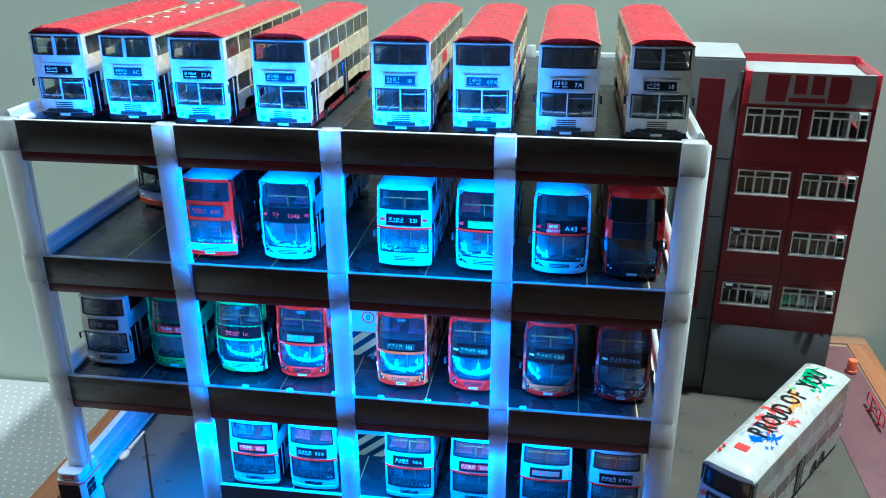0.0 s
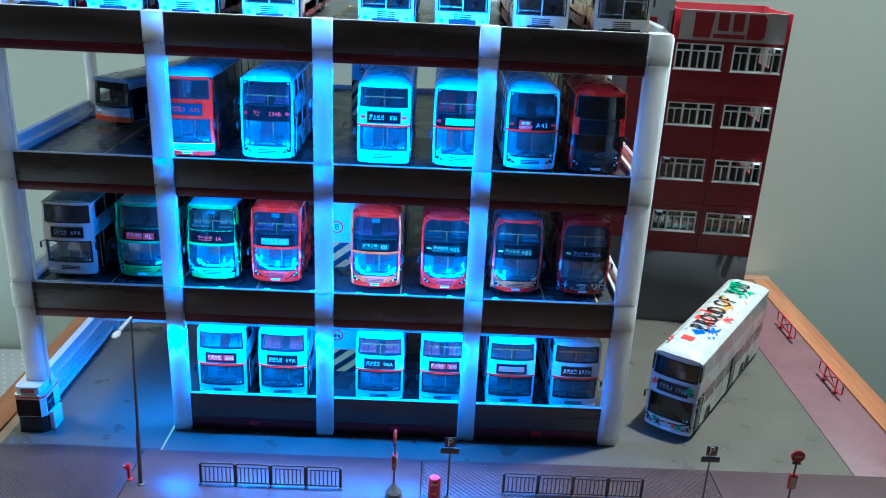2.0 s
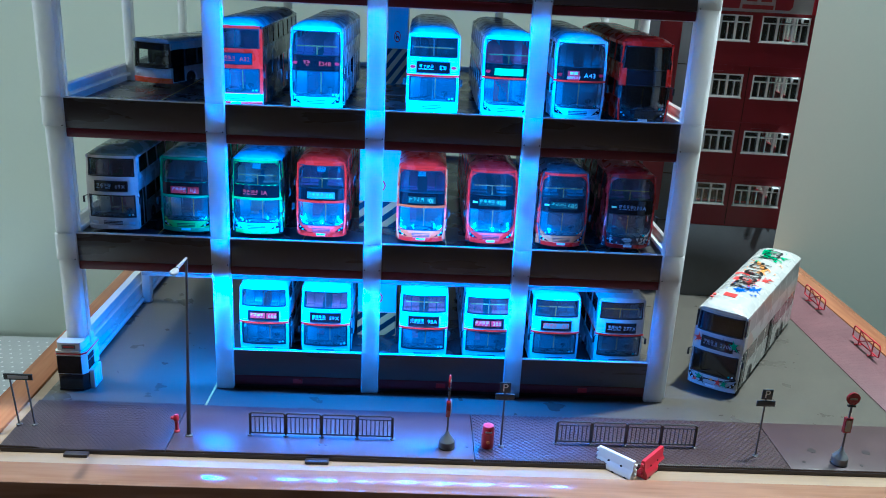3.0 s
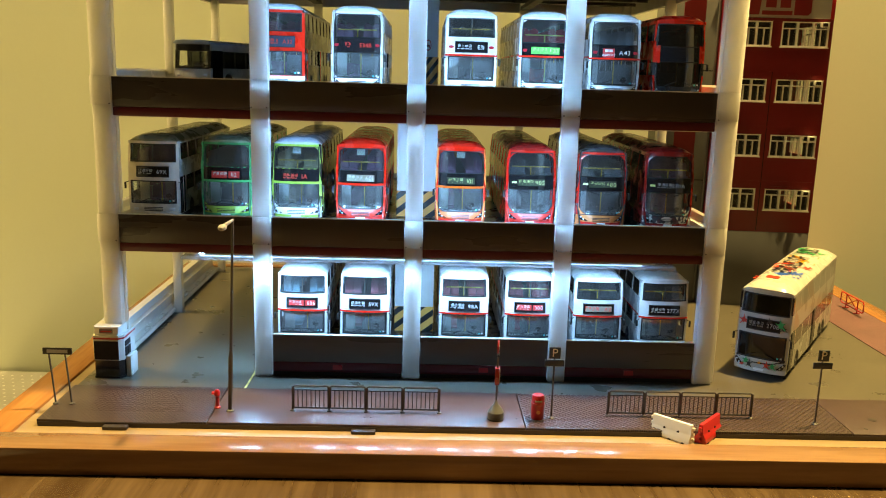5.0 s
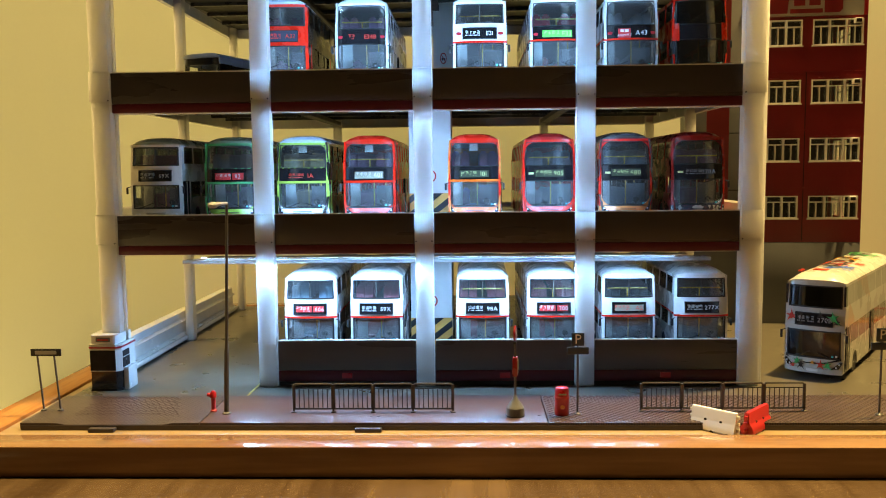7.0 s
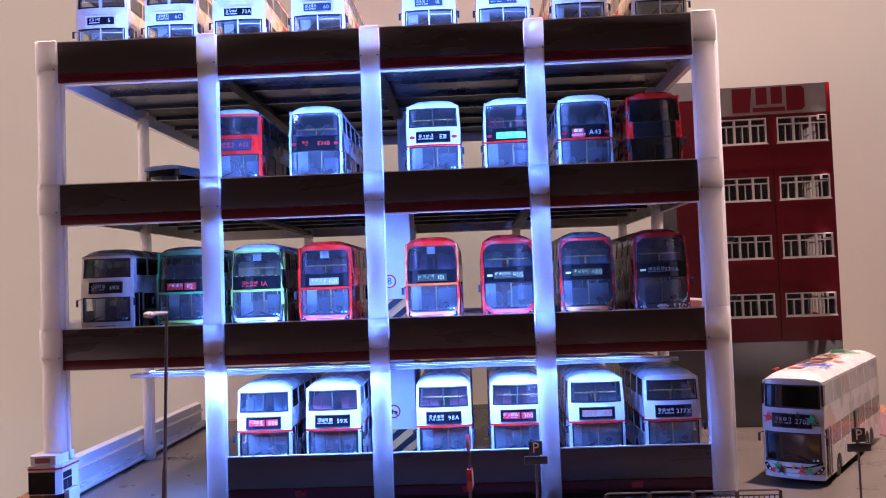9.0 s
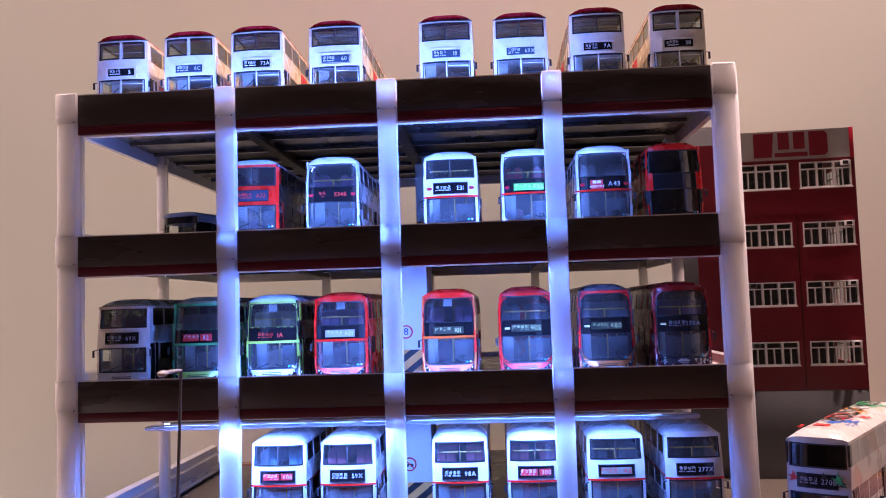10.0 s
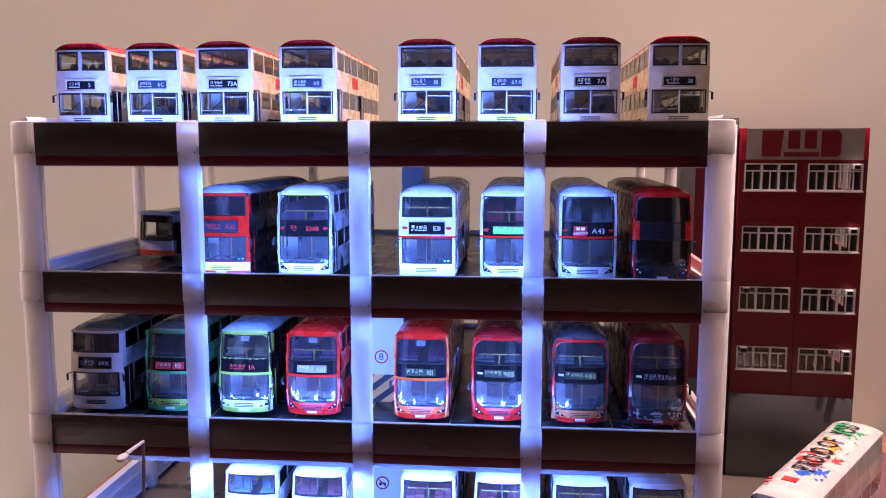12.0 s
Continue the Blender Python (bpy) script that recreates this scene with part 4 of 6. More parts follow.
        if cheek:
            for sx in (-1, 1):
                part("side_block", bowed(one_box(sx * (HW + 0.0002), sx * (HW - 0.0042), -0.0003, 0.0030, zt - 0.0010, zu + 0.0012, 0.0005), bow, rake, zt), MAT[cheek], mask)
    if lower:
        part("lower_front", bowed(wide(bmesh.new(), -HW - 0.0001, HW + 0.0001, -0.00025, 0.0012, 0.0042, zs + (0.0 if style == "mask" else -0.0005)), bow, rake, zt), MAT[lower], b)
    bumper = part("bumper", bowed(wide(bmesh.new(), -HW + 0.0003, HW - 0.0003, -0.0008, 0.0012, 0.0036, 0.0066), bow, rake, zt), MAT["black"] if style == "classic" else F, b)
    part("number_plate", bowed(wide(bmesh.new(), -0.0036, 0.0036, -0.0011, -0.0008, 0.0048, 0.0064, 2), bow, rake, zt), MAT["sign_white"], bumper, "pale plate with no letters")
    # panes of the front
    g_low, g_up = (MAT["screen_low"], MAT["screen_up"]) if style != "classic" and tint == "glass" else (MAT[tint], MAT[tint])
    e = 0.0018
    low_pane = part("windscreen", bowed(wide(bmesh.new(), -HW + e, HW - e, 0.0005, 0.0007, zs - 0.0002, zt + 0.0002), bow, rake, zt), g_low, b)
    up_pane = part("upper_windscreen", bowed(wide(bmesh.new(), -HW + e, HW - e, 0.0005, 0.0007, zu - 0.0002, zv - 0.0004), bow, rake, zt), g_up, b)
    for pane, a, c in ((low_pane, zs, zt), (up_pane, zu, zv - 0.0006)):
        bm = bmesh.new()
        t = 0.00055 if style == "mask" else 0.0010 if style == "classic" else 0.0008
        wide(bm, -HW + e, HW - e, -0.0002, 0.0006, a, a + t)
        wide(bm, -HW + e, HW - e, -0.0002, 0.0006, c - t, c)
        for sx in (-1, 1):
            box(bm, sx * (HW - e), sx * (HW - e - t), -0.0002, 0.0006, a, c)
        if style == "classic" or (style == "plain" and pane is up_pane and not nearside) or (style == "plain" and badge):
            if style != "classic" or ribs not in (1, 3) or pane is low_pane:
                box(bm, -0.0003, 0.0003, -0.0001, 0.0005, a, c)
        if style != "mask":
            for sx in (-1, 1):
                for zc_, up in ((a, 1), (c, -1)):
                    xe, rr = HW - e, 0.0029
                    pts = [(sx * xe, zc_)] + [(sx * (xe - rr + rr * math.sin(q * math.pi / 10)), zc_ + up * (rr - rr * math.cos(q * math.pi / 10))) for q in range(6)]
                    slab(bm, pts, "y", -0.0002, 0.0006)
        part("gasket", bowed(bm, bow, rake, zt), MAT["rubber"], pane)
        bars = []
        y0, y1, w = -0.0002, 0.0003, 0.00021
        if style == "classic" and pane is low_pane:
            bars.append((wide, -HW + 0.0028, -0.0009, y0, y1, a + 0.0026, a + 0.0026 + 2 * w, 3))
            bars.append((wide, 0.0009, HW - 0.0028, y0, y1, c - 0.0034, c - 0.0034 + 2 * w, 3))
            bars.append((box, -0.0004, 0.0004, y0 - 0.0002, y1, a, c))
            for sx in (-1, 1):
                bars.append((box, sx * (HW - 0.0026), sx * (HW - 0.0031), y0, y1, a + 0.0007, c - 0.0007))
        elif style == "classic" and ribs in (1, 3):
            bars.append((box, -0.0010, 0.0010, y0 - 0.0002, y1, a, c))
            if ribs == 1:
                for z in (a + 0.0045,):
                    bars.append((wide, -HW + 0.0034, -0.0014, y1, y1 + 0.0003, z, z + w, 3))
                    bars.append((wide, 0.0014, HW - 0.0034, y1, y1 + 0.0003, z, z + w, 3))
        elif style == "classic":
            bars.append((box, -0.00035, 0.00035, y0 - 0.0001, y1, a, c))
            # Four thin lines put in for the louvres' reflection in the upper pane.
            for z in (a + 0.0026, a + 0.0050, a + 0.0074, a + 0.0098):
                bars.append((wide, -HW + 0.0032, HW - 0.0032, y0 + 0.0002, y1, z, z + 0.9 * w))
        elif style == "plain" and not nearside and (pane is up_pane or badge):
            bars.append((box, -0.00035, 0.00035, y0, y1, a + 0.0006, c - 0.0006))
        for shape_of, *size in bars:
            part("window_bar", bowed(shape_of(bmesh.new(), *size), bow, rake, zt), MAT["chrome_line"] if style == "classic" and (pane is low_pane or ribs in (1, 3)) else MAT["steel"], pane)
    if patch:
        part("sun_shade", one_box(-0.0034, 0.0026, 0.0080, 0.0086, zv - 0.0060, zv - 0.0008, 0.0003), MAT["white"], b, "small pale shade behind the windscreen")
    if rail and style != "classic":
        bm = bmesh.new()
        rod(bm, (-HW + 0.0045, 0.0062, zu + 0.0058), (HW - 0.0045, 0.0062, zu + 0.0058), 0.00050, 6)
        rod(bm, (0.0, 0.0062, zu - 0.002), (0.0, 0.0062, zu + 0.0058), 0.00050, 6)
        for v in bm.verts:
            v.co.y += rake * 0.02
        part("handrail", bm, MAT["rail_yellow"], b, "yellow handrail")
    for x0, x1, z1 in ((-0.010, -0.0015, 0.0085), (0.0100, 0.0030, 0.0075)):
        za, zb = (zt - 0.0004, zt - z1 * 0.35) if arch_top else (zs + 0.0010, zs + z1 * (1.0 if style == "classic" else 0.5))
        part("wiper", bowed(rod(bmesh.new(), (x0, -0.0006, za), (x1, -0.0004, zb), 0.00026, 5), bow, rake, zt), MAT["rubber"], low_pane)
    # destination display
    if style == "mask":
        z0, z1, dx = zt - 0.0006, zu + 0.0004, HW - 0.0019
        dmat = MAT["black"]
    else:
        z0, z1, dx = (zt + 0.0026, zu - 0.0068, 0.0094) if style == "classic" else (zt + 0.0030, zu - 0.0034, 0.0112)
        dmat = MAT[disp] if disp in ("blue_field", "dark_field") else MAT["black"]
    y0 = -0.0003 if style != "mask" else 0.0001
    box_d = part("destination_display", bowed(wide(bmesh.new(), -dx, dx, y0, y0 + 0.0008, z0, z1), bow, rake, zt), dmat, b, "route display")
    zc = (z0 + z1) / 2
    yc = y0 + rake * (zc - zt)
    if style != "mask" and style != "classic":
        part("display_rim", bowed(_rim(-dx, dx, z0, z1), bow, rake, zt), MAT["rubber"], box_d)
    if style == "classic":
        part("display_rim", bowed(_rim(-dx - 0.0012, dx + 0.0012, z0 - 0.0010, z1 + 0.0010), bow, rake, zt), F, box_d)
    if disp in ("red_field", "green_field", "pale_field", "olive_field"):
        wx, wz = (0.0100, 0.0024) if style == "mask" else (dx - 0.0015, (z1 - z0) / 2 - 0.0014)
        field = [(-wx, wx)] if disp != "red_field" else [(-wx, 0.12 * wx), (0.22 * wx, wx)]
        for xa, xb in field:
            part("display_field", bowed(wide(bmesh.new(), xa, xb, y0 - 0.0002, y0, zc - wz, zc + wz, 5), bow, rake, zt), MAT[disp], box_d)
    half = 0.0050
    xr = dx - (0.0036 if style == "classic" else half) + 0.0004 if style != "mask" else 0.0062
    size = (0.0037 if style == "classic" else 0.0040 if style == "plain" else 0.0045) if len(route) < 4 else 0.0040
    marks = [text_mesh(c, size, MAT[ink]) for c in route]
    spans = [max(v.co.x for v in me.vertices) - min(v.co.x for v in me.vertices) for me in marks]
    at_x = xr - (sum(spans) + 0.12 * size * (len(route) - 1)) / 2
    for me, w in zip(marks, spans):
        part("route_character", me, None, box_d, m=pose(at_x + w / 2, yc - 0.00035 + bow * abs(xr / HW) ** 3, zc - 0.0002, 90, 0, 0))
        at_x += w + 0.12 * size
    bm = bmesh.new()
    x0 = -dx + 0.0012 if style != "mask" else -0.0092
    shape = random.Random(hash_of(route))
    span = 0.0080 if style == "classic" else 0.0104 if style == "plain" else 0.0110
    count_g = 4 if words == 3 else words
    for k in range(count_g):
        pitch = span / max(count_g, 4)
        xk = x0 + k * pitch
        yk = yc - 0.00035 + bow * abs(xk / HW) ** 3
        for dz in (0.0016, 0.0010, 0.0004, -0.0002):
            if shape.random() < 0.8:
                a_, c_ = sorted((shape.uniform(0, 0.5), shape.uniform(0.6, 0.86)))
                box(bm, xk + a_ * pitch, xk + c_ * pitch, yk, yk + 0.0002, zc + dz, zc + dz + 0.00022)
        for fx in (0.1, 0.42, 0.72):
            if shape.random() < 0.75:
                box(bm, xk + fx * pitch, xk + fx * pitch + 0.00024, yk, yk + 0.0002, zc + shape.uniform(-0.0004, 0.0004), zc + shape.uniform(0.0012, 0.0020))
        for q in range(3):
            if shape.random() < 0.85:
                xq = xk + q * pitch / 3
                box(bm, xq, xq + 0.0005, yk, yk + 0.0002, zc - 0.0016, zc - 0.0009)
    if small:
        bm.free()
        part("red_panel", bowed(wide(bmesh.new(), -0.0092, -0.0010, y0 - 0.0004, y0, zc - 0.0034, zc + 0.0028), bow, rake, zt), MAT["red_field"], box_d)
        part("destination_word", text_mesh(small, 0.0024, MAT["sign_white"]), None, box_d, m=pose(-0.0050, yc - 0.0006, zc - 0.0018, 90, 0, 0))
        bm = bmesh.new()
        for k in range(2):
            box(bm, -0.0078 + k * 0.0030, -0.0054 + k * 0.0030, yc - 0.0006, yc - 0.0003, zc + 0.0004, zc + 0.0022)
    part("unreadable_lettering", bm, MAT[ink] if not small else MAT["sign_white"], box_d)
    if badge:
        for sx in (-1, 1):
            bm = lathe(bmesh.new(), [(0.0019, 0), (0.0019, 0.0003)], 14)
            for v in bm.verts:
                v.co = Vector((v.co.x * 1.0 + sx * 0.0142, -v.co.z + yc + bow * 0.45, v.co.y * 0.55 + zc))
            part("emblem", bm, MAT["bright_red"], b, "small red emblem")
    if stripe:
        part("waist_line", bowed(wide(bmesh.new(), -HW - 0.0001, HW + 0.0001, -0.0002, 0.0010, zt + 0.0001, zt + 0.0013), bow, rake, zt), MAT[stripe], mask)
        for sx in (-1, 1):
            part("waist_line", one_box(sx * (HW + 0.00005), sx * (HW + 0.0002), 0.005, L, zt + 0.0010, zt + 0.0022), MAT[stripe], mask)
    # lamps and grille
    for sx in (-1, 1):
        if style == "classic":
            bm = rod(bmesh.new(), (sx * 0.0138, 0.0012, 0.0092), (sx * 0.0138, -0.0004, 0.0092), 0.0014, 12)
        elif style == "plain":
            bm = one_box(sx * 0.0110, sx * 0.0152, -0.0002, 0.0010, 0.0072, 0.0094, 0.0003)
        else:
            bm = slab(bmesh.new(), [(sx * 0.0105, 0.0072), (sx * 0.0165, 0.0080), (sx * 0.0172, 0.0125), (sx * 0.0150, 0.0110)], "y", -0.0004, 0.0008)
        lampm = part("headlight", bowed(bm, bow, rake, zt), MAT["lens"] if style != "mask" else MAT["black"], b)
        if style == "mask":
            bm = bmesh.new()
            for q in (0, 1):
                rod(bm, (sx * (0.0138 + 0.0016 * q), 0.0, 0.0086 + 0.0016 * q), (sx * (0.0138 + 0.0016 * q), -0.0007, 0.0086 + 0.0016 * q), 0.0006, 8)
            part("lamp_lens", bowed(bm, bow, rake, zt), MAT["lens"], lampm)
        arm = bmesh.new()
        rod(arm, (sx * (HW - 0.0005), 0.0030, zt - 0.0010), (sx * (HW + 0.0016), 0.0012, zt - 0.0016), 0.0003, 6)
        box(arm, sx * (HW + 0.0009), sx * (HW + 0.0024), 0.0006, 0.0014, zt - 0.0062, zt - 0.0014, 0.0003)
        part("mirror", arm, MAT["rubber"], b)
    bm = bmesh.new()
    if style == "classic":
        for k in range(4):
            wide(bm, -0.0060, 0.0060, -0.0003, 0.0008, 0.0092 + 0.0013 * k, 0.0098 + 0.0013 * k, 4)
        wide(bm, -0.0150 if ribs == 1 else -0.0090, 0.0150 if ribs == 1 else 0.0090, -0.0004, 0.0008, 0.0068, 0.0090 if ribs != 2 else 0.0104, 6)
    else:
        for k in range(3):
            wide(bm, -0.0068, 0.0068, -0.0003, 0.0008, 0.0072 + 0.0011 * k, 0.0077 + 0.0011 * k, 4)
    part("grille", bowed(bm, bow, rake, zt), MAT["rubber"], mask)
    # sides, rear, floors
    for sx in (-1, 1):
        x0, x1 = sx * HW, sx * (HW - 0.0011)
        bm = slab(bmesh.new(), skirt_outline(L, 0.0042, zl0, axles, 0.0072), "x", x0, x1)
        part("skirt", bm, S, b)
        if skirt:
            part("skirt_band", slab(bmesh.new(), skirt_outline(L, 0.0041, 0.0082, axles, 0.0074), "x", sx * (HW + 0.0002), sx * (HW - 0.0002)), K, b)
        bm = bmesh.new()
        for a, c in ((zl1, 0.0440), (0.0556, zv + 0.0012)):
            box(bm, x0, x1, 0.0045, L, a, c)
        nl, nu = 6, 7
        doors = [(0.0050, 0.0190)] + ([(0.078, 0.092)] if sx > 0 else [])
        for k in range(nl + 1):
            y = 0.0210 + (L - 0.026) * k / nl
            box(bm, x0, x1, y - 0.0008, y + 0.0008, zl0, zl1)
        for k in range(nu + 1):
            y = 0.0070 + (L - 0.009) * k / nu
            box(bm, x0, x1, y - 0.0008, y + 0.0008, 0.0440, 0.0556)
        part("side_wall", bm, S if nearside == "" or sx < 0 else MAT[nearside], b)
        dl, du = (L - 0.026) / nl - 0.0016, (L - 0.009) / nu - 0.0016
        film = MAT["rose_glass"] if nearside and sx > 0 else SG
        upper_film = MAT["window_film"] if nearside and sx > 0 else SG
        for k in range(nl):
            part("side_window", cached(("pane", round(dl, 5), 1, film.name), lambda: one_box(-0.0001, 0.0001, 0, dl, 0, zl1 - zl0), film), None, b, m=pose(sx * (HW - (0.00012 if nearside and sx > 0 else 0.0005)), 0.0210 + (L - 0.026) * k / nl + 0.0008, zl0))
        for k in range(nu):
            ya = 0.0070 + (L - 0.009) * k / nu + 0.0008
            set_in = 0.00002 if nearside and sx > 0 else 0.0004
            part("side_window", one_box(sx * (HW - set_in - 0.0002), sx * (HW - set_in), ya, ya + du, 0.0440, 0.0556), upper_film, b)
        if emblem:
            for q in range(3):
                ya = emblem + 0.0070 * q
                mark = one_box(sx * HW, sx * (HW + 0.0002), ya, ya + 0.0056, 0.0350, 0.0425)
                part("side_emblem", mark, MAT["sign_red"], b, "plain red emblem shape")
        if sx > 0:
            for y0_, y1_ in ((0.0058, 0.0175), (0.083, 0.0955)):
                d = part("door", one_box(HW - 0.0003, HW + 0.0004, y0_, y1_, 0.0050, 0.0318), MAT["black"], b, "dark glazed folding door")
                for q in (0, 1):
                    a_ = y0_ + 0.0008 + q * (y1_ - y0_) / 2
                    part("door_leaf", one_box(HW + 0.0004, HW + 0.0006, a_, a_ + (y1_ - y0_) / 2 - 0.0014, 0.0062, 0.0308), MAT["glass_dark"], d)
                part("door_post", one_box(HW + 0.0004, HW + 0.0008, (y0_ + y1_) / 2 - 0.0004, (y0_ + y1_) / 2 + 0.0004, 0.0055, 0.0312), F, d)
        for y in axles:
            wheel(b, sx * (HW - 0.0005), y, 0.0062, sx)
    part("rear_panel", one_box(-HW, HW, L, L + 0.0012, 0.0042, zv + 0.0012, 0.0004), S, b)
    part("rear_window", one_box(-HW + 0.005, HW - 0.005, L + 0.0013, L + 0.0015, 0.0440, 0.0545), MAT["black"], b)
    part("lower_floor", one_box(-HW + 0.0012, HW - 0.0012, 0.004, L - 0.001, 0.0066, 0.0080), MAT["cab"], b)
    part("upper_floor", one_box(-HW + 0.0012, HW - 0.0012, 0.0065, L - 0.001, 0.0345, 0.0358), MAT["cab"], b)
    part("ceiling_lining", one_box(-HW + 0.0014, HW - 0.0014, 0.0075, L - 0.002, 0.0336, 0.0343), MAT["lining"], b)
    part("ceiling_lining", one_box(-HW + 0.0014, HW - 0.0014, 0.0085, L - 0.002, zv - 0.0002, zv + 0.0004), MAT["lining"], b)
    stair = one_box(-0.0155, -0.0085, 0.019, 0.0200, 0.008, 0.0330)
    box(stair, -0.0150, -0.0088, 0.040, 0.0650, 0.008, 0.0200)
    part("stair_panel", stair, MAT["lining"], b)
    if style != "classic":
        for x, y in ((0.0020, 0.0150), (0.0095, 0.0230)):
            part("grab_pole", rod(bmesh.new(), (x, y, 0.008), (x, y, 0.0335), 0.00045, 6), MAT["rail_yellow"], b, "yellow grab pole")
        for x, z, mat in ((0.0118, 0.0013, "sticker_teal"), (0.0140, 0.0014, "sign_white")):
            part("sticker", bowed(wide(bmesh.new(), x - 0.0006, x + 0.0006, 0.0002, 0.0004, zs + z, zs + z + 0.0011, 2), bow, rake, zt), MAT[mat], low_pane)
    if arch_top:
        part("display_mark", bowed(wide(bmesh.new(), -0.0142, -0.0108, y0 - 0.0002, y0, zc - 0.0008, zc + 0.0006, 3), bow, rake, zt), MAT["ink_yellow"], box_d)
    part("cab_screen", one_box(0.0030, 0.0165, 0.0200, 0.0206, 0.008, 0.0270), MAT["cab"], b)
    seating(b, MAT[seat], 10)
    part("dashboard", one_box(-HW + 0.003, HW - 0.003, 0.0045, 0.009, zs - 0.004, zs + 0.0012, 0.0006), MAT["rubber"], b)
    wheelhoop = bmesh.new()
    rod(wheelhoop, (0.0085, 0.0110, zs + 0.001), (0.0085, 0.0094, zs + 0.0045), 0.0005, 6)
    rod(wheelhoop, (0.0085, 0.0096, zs + 0.0040), (0.0085, 0.0100, zs + 0.0043), 0.0022, 14)
    part("steering_wheel", wheelhoop, MAT["rubber"], b)
    # roof
    nx, ny = 10, 30
    bm = bmesh.new()
    grid = []
    zr = zv + 0.0010
    for j in range(ny + 1):
        y = 0.0004 + (L + 0.0006) * j / ny if j > 2 else (0.0004, 0.0022, 0.0055)[j]
        drop = max(0.0, 1 - y / 0.012) ** 2 * (0.12 if style == "classic" else 0.72) + max(0.0, 1 - (L - y) / 0.008) ** 2 * 0.4
        row = []
        for i in range(nx + 1):
            u = -1 + 2 * i / nx
            z = zr + (H - zr) * (1 - abs(u) ** (4 if style == "classic" else 4.5)) * (1 - drop)
            if ribs == 1 and 1 < j < ny - 1 and j % 2 == 0:
                z += 0.0008 * (1 - abs(u) ** 6)
            xx = u * (HW + 0.0001)
            yy = y + (bow * abs(u) ** 3 + rake * (z - zt)) * max(0.0, 1 - y / 0.012)
            row.append(bm.verts.new((xx, yy, z)))
        grid.append(row)
    for a, c in zip(grid, grid[1:]):
        for i in range(nx):
            bm.faces.new((a[i], a[i + 1], c[i + 1], c[i]))
    rim = [grid[0][i] for i in range(nx + 1)] + [r[-1] for r in grid[1:]] + [grid[-1][i] for i in range(nx - 1, -1, -1)] + [r[0] for r in grid[-2:0:-1]]
    base = [bm.verts.new((v.co.x, v.co.y, zr - 0.0005)) for v in rim]
    for i in range(len(rim)):
        j = (i + 1) % len(rim)
        bm.faces.new((rim[i], base[i], base[j], rim[j]))
    bm.faces.new(base[::-1])
    top = part("roof", bm, MAT[roof], b)
    if style == "classic":
        part("gutter", bowed(wide(bmesh.new(), -HW - 0.0001, HW + 0.0001, -0.0003, 0.0010, zv + 0.0006, zv + 0.0012), bow, rake, zt), MAT["rubber"], top, "thin dark gutter")
    if ribs == 3:
        for k in range(5):
            for sx in (-1, 1):
                part("roof_vent", one_box(sx * 0.006 - 0.0018, sx * 0.006 + 0.0018, 0.025 + 0.026 * k, 0.0285 + 0.026 * k, H - 0.0002, H + 0.0006, 0.0003), MAT["sign_white"], top)
    # the body narrows towards its roof, and rounded fronts towards their foot
    lean = {"classic": 0.04, "plain": 0.07, "mask": 0.10}[style] + (0.09 if arch_top else 0.0)
    for ob in b.children_recursive:
        me = ob.data
        if me.users == 1 and ob.matrix_basis.translation.length < 1e-6:
            for v in me.vertices:
                up, down = max(v.co.z - 0.044, 0) / 0.0185, max(0.016 - v.co.z, 0) / 0.012 if v.co.y < 0.006 else 0.0
                v.co.x *= 1 - lean * up ** 2.4 - (lean * 0.9 if style == "mask" else 0.02) * down ** 2
    return b


def hash_of(word):
    return sum((k + 3) * ord(c) for k, c in enumerate(word)) + 11


def _rim(x0, x1, z0, z1, t=0.0005):
    bm = bmesh.new()
    wide(bm, x0 - t, x1 + t, -0.0006, 0.0004, z0 - t, z0)
    wide(bm, x0 - t, x1 + t, -0.0006, 0.0004, z1, z1 + t)
    for a, c in ((x0 - t, x0), (x1, x1 + t)):
        box(bm, a, c, -0.0006, 0.0004, z0, z1)
    return bm


for name, colour in (("cream", (0.70, 0.57, 0.32)), ("white", (0.76, 0.76, 0.74)), ("pearl", (0.60, 0.61, 0.60)), ("red", (0.44, 0.013, 0.020)), ("show_white", (0.56, 0.55, 0.50)), ("ivory", (0.72, 0.68, 0.58)), ("champagne", (0.66, 0.62, 0.55)), ("scarlet", (0.76, 0.018, 0.007)), ("crimson", (0.70, 0.016, 0.009)), ("maroon", (0.30, 0.012, 0.010)), ("dark_red", (0.22, 0.010, 0.016)), ("green", (0.06, 0.36, 0.13)), ("lime", (0.36, 0.55, 0.08)), ("orange_red", (0.75, 0.11, 0.015)), ("peach", (0.72, 0.22, 0.06)), ("black_body", (0.015, 0.015, 0.018)), ("silver", (0.50, 0.51, 0.50)), ("blue_roof", (0.46, 0.54, 0.62)), ("dark_roof", (0.06, 0.05, 0.05)), ("olive_roof", (0.24, 0.27, 0.18))):
    paint(name, colour)
for name, colour in (("seat_red", (0.60, 0.06, 0.08)), ("seat_pink", (0.78, 0.26, 0.30)), ("seat_purple", (0.34, 0.16, 0.28)), ("seat_blue", (0.45, 0.62, 0.72)), ("seat_tan", (0.60, 0.46, 0.28)), ("seat_grey", (0.26, 0.25, 0.27)), ("lining", (0.60, 0.60, 0.58)), ("chrome_line", (0.62, 0.62, 0.62))):
    MAT[name] = material(name, colour, 0.7)
